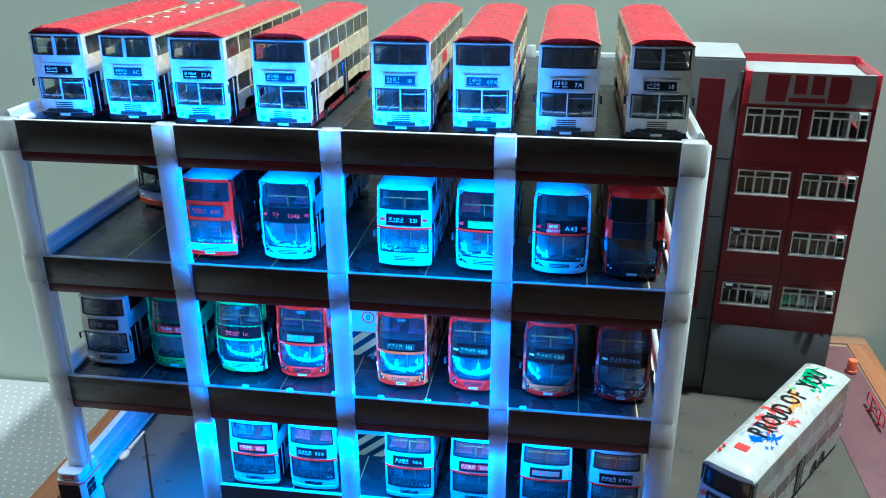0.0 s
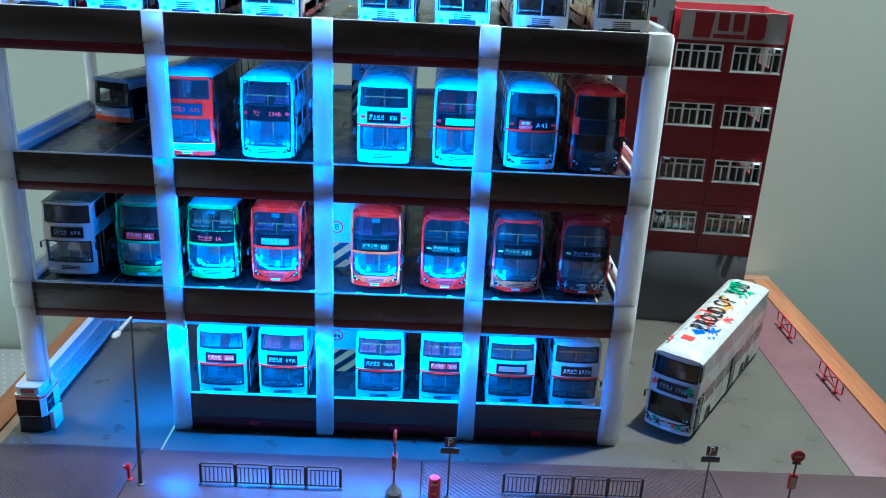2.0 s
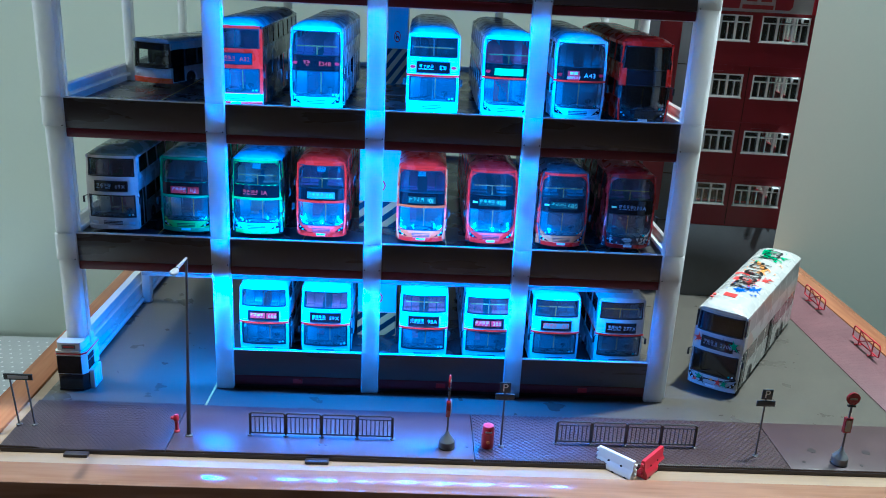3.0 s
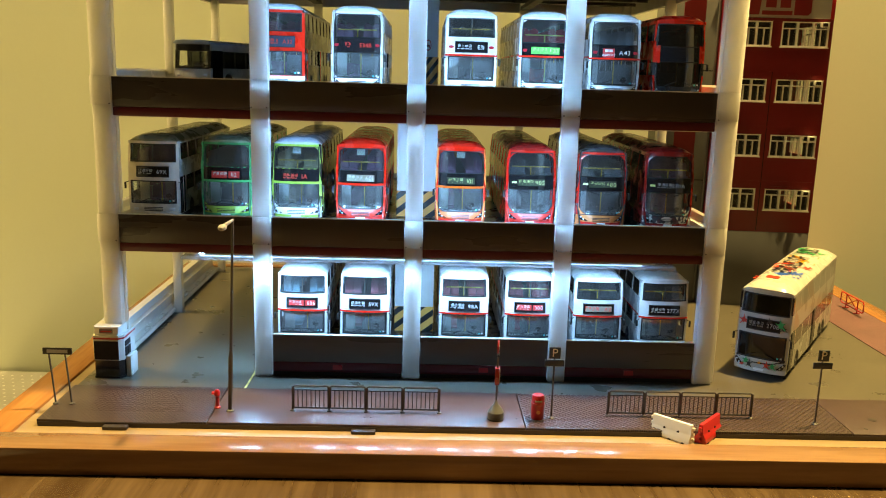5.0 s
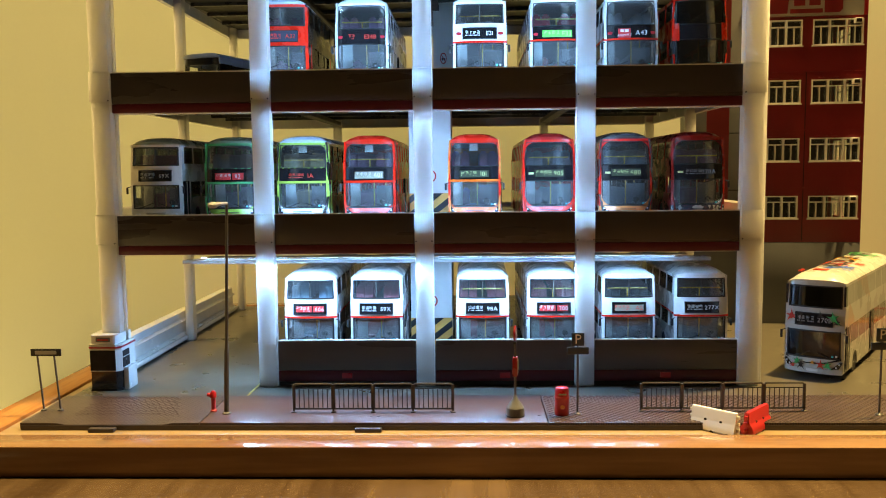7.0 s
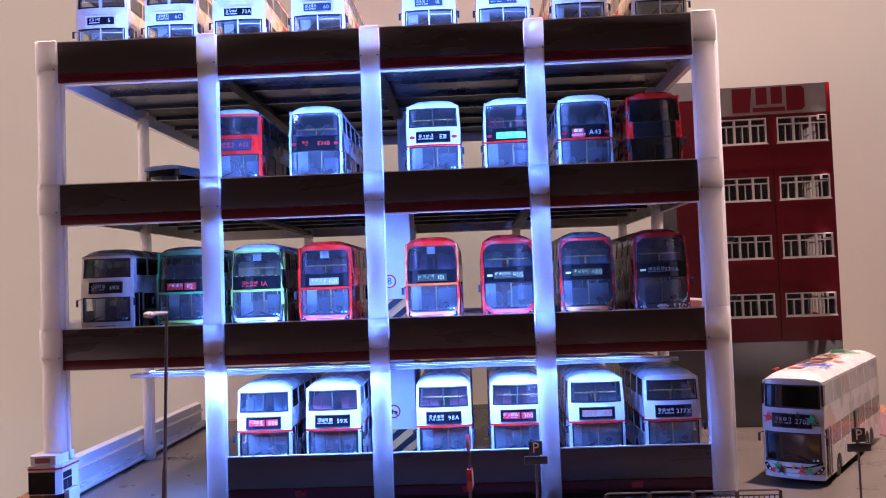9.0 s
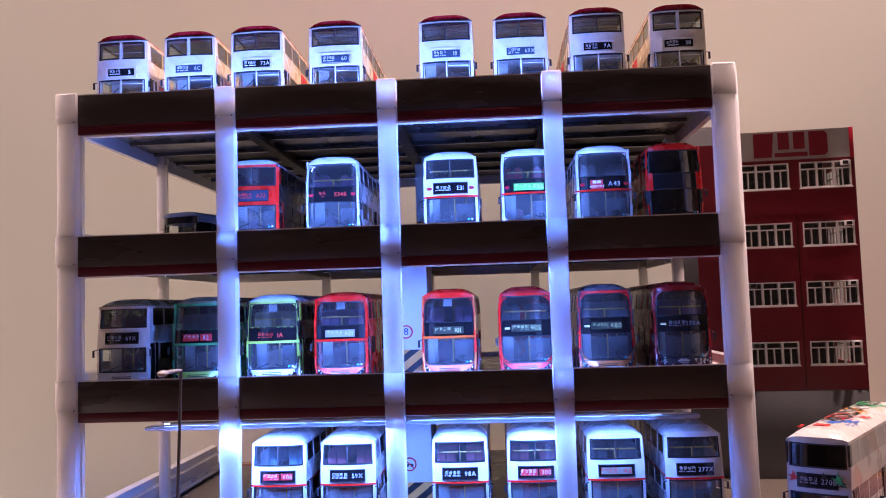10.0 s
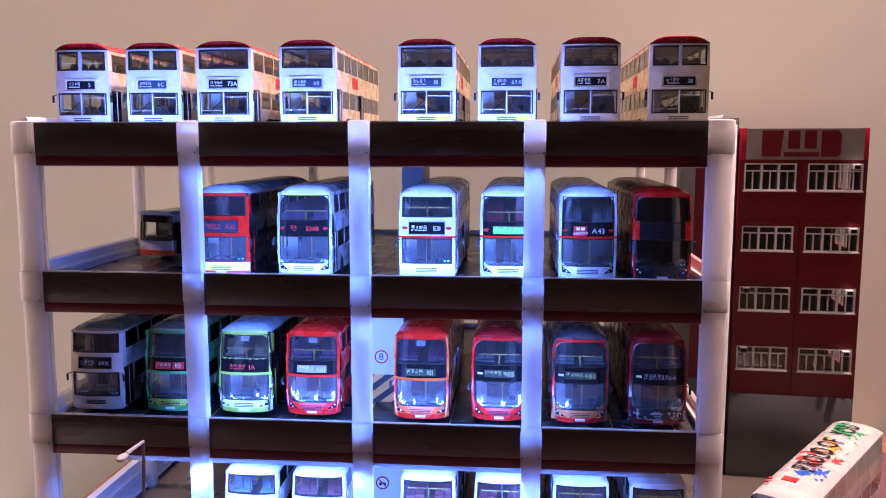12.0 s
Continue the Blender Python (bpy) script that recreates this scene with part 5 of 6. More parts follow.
for name, colour in (("ink_white", (0.64, 0.64, 0.62)), ("ink_red", (0.75, 0.05, 0.03)), ("ink_grey", (0.35, 0.36, 0.38)), ("ink_yellow", (0.66, 0.68, 0.30)), ("sticker_teal", (0.05, 0.55, 0.55)), ("red_field", (0.62, 0.03, 0.03)), ("green_field", (0.10, 0.55, 0.08)), ("olive_field", (0.030, 0.036, 0.020)), ("pale_field", (0.29, 0.27, 0.20)), ("blue_field", (0.03, 0.045, 0.07)), ("dark_field", (0.05, 0.04, 0.06))):
    MAT[name] = material(name, colour, 0.4, vary=0.04)

GR, GB, GC, GD = DECK["r"], DECK["b"], DECK["c"], DECK["d"]
OLD = "cream old double-decker model with a red roof"
old = dict(emblem=0.056, style="classic", front="ivory", side="cream", skirt="dark_red", roof="red", seat="seat_grey", words=3)
bus("5", (-0.1920, 0.0360, GR), ribs=1, label=OLD + ", ribbed", **old)
bus("6C", (-0.1430, 0.0350, GR), label=OLD + " and vents", disp="blue_field", **{**old, "ribs": 3, "seat": "seat_blue"})
bus("73A", (-0.0940, 0.0310, GR), label=OLD, **old)
bus("60", (-0.0387, 0.0290, GR), label=OLD, disp="blue_field", **old)
bus("18", (0.0373, 0.0300, GR), label=OLD, disp="blue_field", **old)
bus("69X", (0.0877, 0.0320, GR), label=OLD, disp="blue_field", **{**old, "ribs": 2})
bus("7A", (0.1394, 0.0300, GR), label=OLD, **old)
bus("38", (0.1934, 0.0320, GR), ribs=1, label=OLD + ", ribbed", **old)

bus("A32", (-0.0985, 0.0290, GB), "plain", "scarlet", "black_body", roof="blue_roof", lower="white", seat="seat_purple", disp="blue_field", ink="ink_red", rail=False, tint="glass", label="red-fronted airport double-decker model with a white bumper")
bus("E34B", (-0.0436, 0.0300, GB), "mask", "white", "silver", roof="pearl", seat="seat_purple", ink="ink_red", badge=True, label="white double-decker model with a black glazed front", words=2)
bus("E31", (0.0372, 0.0300, GB), "plain", "white", "pearl", roof="pearl", seat="seat_grey", stripe="scarlet", badge=True, label="white double-decker model with a thin red waistline")
bus("E33", (0.0897, 0.0300, GB), "mask", "white", "pearl", roof="pearl", seat="seat_red", disp="green_field", ink="ink_yellow", badge=True, stripe="scarlet", label="white double-decker model with a green route display")
bus("A43", (0.1400, 0.0310, GB), "mask", "white", "pearl", roof="pearl", seat="seat_grey", ink="ink_white", badge=True, stripe="scarlet", small="AIRPORT", rail=False, label="white airport double-decker model with a red destination panel")
bus("", (0.1864, 0.0310, GB), "mask", "black_body", "scarlet", brow="scarlet", cheek="scarlet", roof="scarlet", seat="seat_grey", rail=False, lower="black_body", tint="glass_dark", words=0, label="red double-decker model with a dark glazed front")

bus("69X", (-0.1900, 0.0300, GC), "plain", "champagne", "silver", roof="olive_roof", seat="seat_purple", ink="ink_grey", rail=False, label="silver double-decker model with a dull green roof")
bus("112", (-0.1380, 0.0310, GC), "mask", "green", "green", bar="green", line="green", roof="olive_roof", seat="seat_grey", disp="red_field", ink="ink_white", rail=False, lower="lime", label="green double-decker model with a red route display")
bus("1A", (-0.0872, 0.0320, GC), "mask", "lime", "black_body", bar="lime", line="lime", patch=True, roof="blue_roof", seat="seat_tan", ink="ink_red", lower="white", label="white and lime double-decker model", words=3)
bus("601", (-0.0402, 0.0310, GC), "mask", "scarlet", "scarlet", bar="scarlet", patch=True, roof="scarlet", seat="seat_purple", disp="pale_field", ink="ink_white", label="bright red double-decker model with a pale display")
bus("101", (0.0330, 0.0290, GC), "mask", "scarlet", "peach", bar="orange_red", line="steel", patch=True, roof="scarlet", lower="orange_red", seat="seat_purple", disp="olive_field", ink="ink_yellow", rail=False, label="red and orange double-decker model")
bus("905", (0.0845, 0.0300, GC), "mask", "crimson", "crimson", roof="maroon", seat="seat_grey", disp="olive_field", ink="ink_yellow", arch_top=True, label="crimson double-decker model with a rounded glazed front")
bus("680", (0.1370, 0.0300, GC), "mask", "crimson", "dark_roof", roof="dark_roof", lower="peach", seat="seat_grey", disp="olive_field", ink="ink_yellow", arch_top=True, label="crimson double-decker model with an orange patterned bumper")
bus("270A", (0.1868, 0.0310, GC), "mask", "maroon", "maroon", roof="maroon", seat="seat_purple", ink="ink_grey", lower="dotted", arch_top=True, label="dark maroon double-decker model with a mottled bumper")

WHITE = "white double-decker model with a thin red waistline"
row = dict(style="plain", front="white", side="pearl", roof="white", stripe="scarlet", badge=False)
bus("606", (-0.0820, 0.0230, GD), label=WHITE + " and red display", disp="red_field", **{**row, "seat": "seat_blue", "rail": False})
bus("59X", (-0.0358, 0.0230, GD), label=WHITE + " and pink seats", **{**row, "seat": "seat_pink", "rail": False})
bus("98A", (0.0380, 0.0230, GD), label=WHITE, **{**row, "seat": "seat_pink"})
bus("300", (0.0870, 0.0230, GD), label=WHITE + " and red display", disp="red_field", **{**row, "seat": "seat_pink"})
bus("A2", (0.1385, 0.0230, GD), label=WHITE, disp="pale_field", ink="ink_red", **{**row, "seat": "seat_grey"})
bus("277X", (0.1880, 0.0230, GD), label=WHITE, **{**row, "seat": "seat_grey"})


# ---- the painted bus on the forecourt ----
def collage(name, shade=1.0):
    """White film with soft grey, tan and rose patches."""
    mat = bpy.data.materials.new(name)
    mat.use_nodes = True
    nd, ln = mat.node_tree.nodes, mat.node_tree.links
    bsdf = nd["Principled BSDF"]
    coords, cells, warp, add = nd.new("ShaderNodeTexCoord"), nd.new("ShaderNodeTexVoronoi"), nd.new("ShaderNodeTexNoise"), nd.new("ShaderNodeVectorMath")
    warp.inputs["Scale"].default_value, warp.inputs["Detail"].default_value = 160, 4
    ln.new(coords.outputs["Object"], warp.inputs["Vector"])
    scaled = nd.new("ShaderNodeVectorMath")
    scaled.operation = "SCALE"
    scaled.inputs["Scale"].default_value = 0.02
    ln.new(warp.outputs["Color"], scaled.inputs[0])
    ln.new(coords.outputs["Object"], add.inputs[0])
    ln.new(scaled.outputs[0], add.inputs[1])
    cells.inputs["Scale"].default_value = 60
    ln.new(add.outputs[0], cells.inputs["Vector"])
    ramp = nd.new("ShaderNodeValToRGB")
    ramp.color_ramp.interpolation = "CONSTANT"
    tones = [(at_, tuple(c * shade for c in tone)) for at_, tone in ((0.0, (0.62, 0.62, 0.60)), (0.30, (0.43, 0.41, 0.39)), (0.44, (0.57, 0.56, 0.54)), (0.58, (0.34, 0.32, 0.32)), (0.66, (0.56, 0.42, 0.35)), (0.74, (0.50, 0.46, 0.46)), (0.86, (0.63, 0.63, 0.61)))]
    while len(ramp.color_ramp.elements) < len(tones):
        ramp.color_ramp.elements.new(0.5)
    for el, (at_, tone) in zip(ramp.color_ramp.elements, tones):
        el.position, el.color = at_, (*tone, 1)
    ln.new(cells.outputs["Color"], ramp.inputs[0])
    ln.new(ramp.outputs[0], bsdf.inputs["Base Color"])
    bsdf.inputs["Roughness"].default_value, bsdf.inputs["Coat Weight"].default_value = 0.3, 0.3
    return mat


MAT["collage"] = collage("pale_collage_film")
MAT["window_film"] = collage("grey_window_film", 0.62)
MAT["rose_glass"] = material("rose_smoked_glass", (0.17, 0.125, 0.115), 0.12, vary=0.10)
for name, colour in (("splash_blue", (0.03, 0.12, 0.55)), ("splash_red", (0.70, 0.05, 0.03)), ("splash_orange", (0.85, 0.36, 0.03)), ("splash_green", (0.03, 0.42, 0.12)), ("ink_black", (0.015, 0.015, 0.015))):
    MAT[name] = material(name, colour, 0.35, vary=0.06)
show = bus("270B", (0.2605, 0.0165, 0.0), "plain", "show_white", "show_white", roof="show_white", seat="seat_grey", ink="ink_grey", tint="glass_black", nearside="collage", length=0.170, turn=-35.0, words=3, label="white double-decker model with paint-splash lettering on its roof")
show.scale = (1.04, 1.08, 1.14)
for ob in [c for c in show.children_recursive if c.name.split(".")[0] in ("grille", "headlight")]:
    bpy.data.objects.remove(ob)
rnd = random.Random(7)


def splash(x, y, r, mat, z):
    n = 26
    pts = []
    for k in range(n):
        q = r * (0.24 + 0.7 * rnd.random() ** 2) * (2.6 if rnd.random() < 0.14 else 1.0)
        pts.append((x + q * 0.9 * math.cos(2 * math.pi * k / n), y + q * 1.25 * math.sin(2 * math.pi * k / n)))
    pts = [(min(max(a, -0.0150), 0.0150), b_) for a, b_ in pts]
    bm = bmesh.new()
    ring = [bm.verts.new((a, b_, z)) for a, b_ in pts]
    half = [bm.verts.new(((a + x) / 2, (b_ + y) / 2, z)) for a, b_ in pts]
    mid = bm.verts.new((x, y, z))
    for k in range(n):
        j = (k + 1) % n
        bm.faces.new((ring[k], ring[j], half[j], half[k]))
        bm.faces.new((half[k], half[j], mid))
    for v in bm.verts:
        v.co.z = z + (BUS_H - 0.0572) * -abs(v.co.x / HW) ** 4
    part("paint_splash", bm, MAT[mat], show)


ZR = BUS_H + 0.0002
SPLASHES = (("splash_blue", 0.036, 0.060), ("splash_red", 0.058, 0.088), ("splash_orange", 0.086, 0.120), ("splash_green", 0.118, 0.158))
k = 0
for mat, ya, yb in SPLASHES:
    for big in range(4):
        splash(rnd.uniform(-0.008, 0.010), rnd.uniform(ya + 0.004, yb - 0.004), rnd.uniform(0.0046, 0.0076), mat, ZR + 0.000008 * k)
        k += 1
    for q in range(12):
        splash(rnd.uniform(-0.012, 0.014), rnd.uniform(ya - 0.002, yb + 0.002), rnd.uniform(0.0008, 0.0026), mat, ZR + 0.000008 * k)
        k += 1
for words, y in (("PROUD", 0.0690), ("OF", 0.1080), ("YOU", 0.1405)):
    for n_, letter in enumerate(words):
        at_y = y + 0.0098 * (n_ - (len(words) - 1) / 2)
        m = pose(rnd.uniform(-0.0015, 0.0005), at_y, ZR + 0.00058, 0, 0, 90 + rnd.uniform(-5, 5)) @ Matrix.Diagonal((0.64, 1, 1, 1))
        part("roof_letter", text_mesh(letter, 0.0205, MAT["ink_black"], 0.00005, 0.00018), None, show, m=m)
mark = one_box(-0.0070, 0.0019, 0.0235, 0.0305, ZR, ZR + 0.0003)
part("roof_emblem", mark, MAT["splash_red"], show)
for y in (0.016, 0.022):
    part("roof_mark", rod(bmesh.new(), (-0.0130, y, ZR - 0.0006), (-0.0130, y, ZR + 0.0002), 0.0013, 10), MAT["splash_red"], show)


def on_front(x, z):
    return -0.0005 + 0.003 * abs(x / HW) ** 3 + 0.1 * max(z - 0.0292, 0) + 0.05 * max(0.012 - z, 0)


def figure(x, z, h, mat):
    """A small splashed shape with a blob and four streaks."""
    bm = bmesh.new()
    y = on_front(x, z) - 0.0003
    for ang, n in ((95, 0.5), (80, 0.3), (215, 0.5), (320, 0.55), (20, 0.45), (160, 0.45)):
        a = radians(ang + rnd.uniform(-15, 15))
        dx, dz = h * n * math.cos(a), h * n * math.sin(a)
        w = h * 0.09
        slab(bm, [(x - w * math.sin(a), z + w * math.cos(a)), (x + dx, z + dz), (x + w * math.sin(a), z - w * math.cos(a))], "y", y, y + 0.0003)
    slab(bm, [(x + 0.16 * h * math.cos(q), z + 0.22 * h * math.sin(q)) for q in (0, 0.8, 1.6, 2.4, 3.2, 4.0, 4.8, 5.6)], "y", y - 0.0001, y + 0.0003)
    part("paint_figure", bm, MAT[mat], show)


for x, z, h, mat in ((-0.0140, 0.0368, 0.0085, "splash_red"), (0.0040, 0.0385, 0.0060, "ink_black"), (0.0118, 0.0368, 0.0095, "splash_green"), (0.0140, 0.0345, 0.0060, "ink_black"), (-0.0095, 0.0098, 0.0070, "splash_green"), (-0.0070, 0.0080, 0.0070, "ink_black"), (-0.0120, 0.0072, 0.0050, "splash_red"), (0.0050, 0.0090, 0.0070, "splash_red"), (0.0092, 0.0088, 0.0070, "splash_green"), (0.0, 0.0100, 0.0040, "splash_orange")):
    figure(x, z, h, mat)
dip = [(-HW + 0.0014, 0.0137), (-HW + 0.0014, 0.0122), (-0.0100, 0.0105), (-0.0040, 0.0093), (0.0040, 0.0093), (0.0100, 0.0105), (HW - 0.0014, 0.0122), (HW - 0.0014, 0.0137)]
part("screen_dip", bowed(slab(bmesh.new(), dip, "y", -0.0003, 0.0002), 0.0030, 0.10, 0.0292), MAT["black"], show, "glossy black lower edge of the windscreen")
for sx in (-1, 1):
    pod = part("lamp_pod", bowed(slab(bmesh.new(), [(sx * 0.0112, 0.0068), (sx * 0.0158, 0.0072), (sx * 0.0178, 0.0108), (sx * 0.0166, 0.0114), (sx * 0.0135, 0.0086)], "y", -0.0007, 0.0002), 0.0030, 0.10, 0.0292), MAT["black"], show, "black lamp pod")
    for q in (0, 1):
        part("lamp_lens", bowed(rod(bmesh.new(), (sx * (0.0142 + 0.0018 * q), 0.0, 0.0080 + 0.0018 * q), (sx * (0.0142 + 0.0018 * q), -0.0009, 0.0080 + 0.0018 * q), 0.0006, 8), 0.0030, 0.10, 0.0292), MAT["lens"], pod)
for sx in (-1, 1):
    part("corner_glass", one_box(sx * (HW + 0.0001), sx * (HW - 0.0012), 0.0040, 0.0085, 0.0440, 0.0556), MAT["black"], show)


# ---- the single-decker on the second deck ----
def single_decker(at, turn):
    b = thing("single_decker_bus", "silver single-decker model with an orange bumper", "bus", "model buses", at, turn)
    w, h, n = 0.0172, 0.0420, 0.125
    S, g = MAT["pearl"], MAT["glass"]
    mask = part("front_panel", bowed(wide(bmesh.new(), -w, w, 0, 0.0012, 0.0085, 0.0170), 0.004, 0.08, 0.015), S, b)
    part("header", bowed(wide(bmesh.new(), -w, w, 0, 0.0012, 0.0322, 0.0380), 0.004, 0.08, 0.015), MAT["black"], mask, "black header over the windscreen")
    for sx in (-1, 1):
        part("corner_post", bowed(one_box(sx * w, sx * (w - 0.0016), 0, 0.005, 0.0170, 0.0322), 0.004, 0.08, 0.015), MAT["black"], mask)
    part("screen_sill", bowed(wide(bmesh.new(), -w + 0.001, w - 0.001, -0.0004, 0.0006, 0.0166, 0.0176), 0.004, 0.08, 0.015), MAT["rubber"], mask)
    part("wiper", bowed(rod(bmesh.new(), (-0.010, -0.0006, 0.0180), (0.001, -0.0005, 0.0205), 0.0003, 5), 0.004, 0.08, 0.015), MAT["rubber"], mask)
    part("dashboard", one_box(-w + 0.003, w - 0.003, 0.005, 0.010, 0.0150, 0.0190, 0.0006), MAT["rubber"], b)
    for x in (-0.0075, 0.0085):
        part("cab_post", rod(bmesh.new(), (x, 0.013, 0.008), (x, 0.013, 0.0330), 0.0005, 6), MAT["rubber"], b)
    part("bumper", bowed(wide(bmesh.new(), -w - 0.0002, w + 0.0002, -0.0008, 0.0010, 0.0040, 0.0084), 0.004, 0.08, 0.015), MAT["orange_red"], b, "orange bumper")
    part("windscreen", bowed(wide(bmesh.new(), -w + 0.0013, w - 0.0013, 0.0004, 0.0006, 0.0168, 0.0337), 0.004, 0.08, 0.015), g, b)
    part("display", bowed(wide(bmesh.new(), -0.012, 0.012, -0.0003, 0.0003, 0.0338, 0.0374), 0.004, 0.08, 0.015), MAT["black"], b)
    for sx in (-1, 1):
        axles = (0.030, n - 0.032)
        part("skirt", slab(bmesh.new(), skirt_outline(n, 0.0042, 0.0175, axles, 0.0072), "x", sx * w, sx * (w - 0.001)), S, b)
        bm = box(bmesh.new(), sx * w, sx * (w - 0.001), 0.0045, n, 0.0325, 0.0385)
        for k in range(7):
            y = 0.022 + (n - 0.024) * k / 6
            part("window_post", one_box(sx * (w + 0.0001), sx * (w - 0.001), y - 0.0009, y + 0.0009, 0.0175, 0.0325), MAT["rubber"], b)
        part("side_wall", bm, S, b)
        dl = (n - 0.024) / 6 - 0.0016
        for k in range(6):
            part("side_window", cached(("pane", round(dl, 5), 3), lambda: one_box(-0.0001, 0.0001, 0, dl, 0, 0.015), MAT["glass_dark"]), None, b, m=pose(sx * (w - 0.0005), 0.0228 + (n - 0.024) * k / 6, 0.0175))
        for y in axles:
            wheel(b, sx * (w - 0.0005), y, 0.0062, sx)
        part("headlight", bowed(one_box(sx * 0.0105, sx * 0.0145, -0.0003, 0.0006, 0.0100, 0.0122, 0.0003), 0.004, 0.08, 0.015), MAT["lens"], b)
    d = part("door", one_box(w - 0.0003, w + 0.0004, 0.0060, 0.0200, 0.0050, 0.0330), MAT["black"], b, "dark folding door")
    for y in (0.0068, 0.0136):
        part("door_leaf", one_box(w + 0.0004, w + 0.0006, y, y + 0.0054, 0.0065, 0.0315), MAT["glass_dark"], d)
    part("rear_panel", one_box(-w, w, n, n + 0.001, 0.0042, 0.0385), S, b)
    part("floor_panel", one_box(-w + 0.001, w - 0.001, 0.004, n, 0.0066, 0.0080), MAT["rubber"], b)
    seating(b, MAT["seat_grey"], 7, ((0.028, 0.0085),))
    part("driver_hoop", rod(bmesh.new(), (0.007, 0.0110, 0.0190), (0.007, 0.0114, 0.0193), 0.0024, 14), MAT["rubber"], b)
    roof = [(-w, 0.0385), (-w * 0.97, 0.0402), (-w * 0.85, 0.0414), (-w * 0.5, h), (w * 0.5, h), (w * 0.85, 0.0414), (w * 0.97, 0.0402), (w, 0.0385)]
    part("roof", slab(bmesh.new(), roof, "y", 0.0025, n + 0.001), MAT["blue_roof"], b)
    return b


single_decker((-0.1850, 0.1200, GB), -20.0).scale = (1.0, 1.0, 0.90)

# ---- street things ----
kiosk = thing("ticket_kiosk", "white and dark grey gate kiosk with a red line", "kiosk", at=(-0.2125, 0.0000, 0.0))
oct_ = [(-0.0105, -0.0125), (0.0085, -0.0125), (0.0118, -0.0095), (0.0118, 0.0125), (-0.0118, 0.0125), (-0.0118, -0.0105)]


def shrunk(k, dx=0.0):
    return [(x * k + dx, y * k) for x, y in oct_]


part("plinth", slab(bmesh.new(), shrunk(1.0), "z", 0.0, 0.0015), MAT["rubber"], kiosk)
part("base_panel", slab(bmesh.new(), shrunk(0.97), "z", 0.0016, 0.0130), MAT["black"], kiosk, "dark lower panels")
part("booth_body", slab(bmesh.new(), shrunk(0.99), "z", 0.0131, 0.0285), MAT["white_plastic"], kiosk)
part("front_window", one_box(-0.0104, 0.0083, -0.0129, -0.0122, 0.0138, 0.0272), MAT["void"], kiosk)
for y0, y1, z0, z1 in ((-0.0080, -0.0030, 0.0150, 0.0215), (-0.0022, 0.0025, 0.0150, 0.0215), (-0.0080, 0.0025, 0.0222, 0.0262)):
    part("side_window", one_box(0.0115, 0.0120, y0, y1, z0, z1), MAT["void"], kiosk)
part("red_line", slab(bmesh.new(), shrunk(1.03), "z", 0.0286, 0.0296), MAT["bright_red"], kiosk)
canopy = part("canopy", slab(bmesh.new(), shrunk(1.01), "z", 0.0297, 0.0312), MAT["white_plastic"], kiosk)
rounded = [(-0.0112, 0.0118), (-0.0112, -0.0085), (-0.0100, -0.0108), (-0.0075, -0.0118), (0.0055, -0.0118), (0.0080, -0.0108), (0.0092, -0.0085), (0.0092, 0.0118)]
part("roof_block", slab(bmesh.new(), rounded, "z", 0.0313, 0.0372), MAT["white_plastic"], canopy, "rounded white roof block")
part("sign_strip", one_box(-0.0060, 0.0045, -0.0121, -0.0117, 0.0328, 0.0358), MAT["tower_grey"], canopy)
part("sign_lettering", one_box(-0.0050, 0.0034, -0.0123, -0.0121, 0.0337, 0.0348), MAT["bright_red"], canopy)
kiosk.scale = (0.90, 1.0, 1.0)
part("ticket_box", one_box(0.0119, 0.0158, -0.0080, 0.0060, 0.0, 0.0150, 0.0005), MAT["white_plastic"], kiosk)

lamp = thing("street_lamp", "tall dark grey street lamp with a drop-shaped head", "lamp", at=(-0.1147, -0.0701, 0.0017))
part("base", lathe(bmesh.new(), [(0.0026, 0), (0.0026, 0.0006), (0.0017, 0.0012)], 12), MAT["steel"], lamp)
pole = bmesh.new()
rod(pole, (0, 0, 0), (0.0012, 0, 0.036), 0.0014, 10)
rod(pole, (0.0012, 0, 0.036), (0.0014, 0, 0.040), 0.0014, 10, 0.0010)
rod(pole, (0.0014, 0, 0.040), (0.0044, 0, 0.1245), 0.0010, 10, 0.0008)
part("pole", pole, MAT["steel"], lamp)
part("arm", rod(bmesh.new(), (0.0044, 0, 0.1240), (0.0040, -0.0190, 0.1243), 0.0008, 8, 0.0012), MAT["roof_grey"], lamp)
head = lathe(bmesh.new(), [(0.0006, 0.0), (0.0018, 0.0020), (0.0026, 0.0055), (0.0023, 0.0085), (0.0008, 0.0100)], 14)
for v in head.verts:
    v.co = Vector((0.0040 + v.co.x, -0.0185 - v.co.z, 0.1240 + v.co.y * 0.7))
part("lamp_head", head, MAT["roof_grey"], lamp, "pale drop-shaped head")


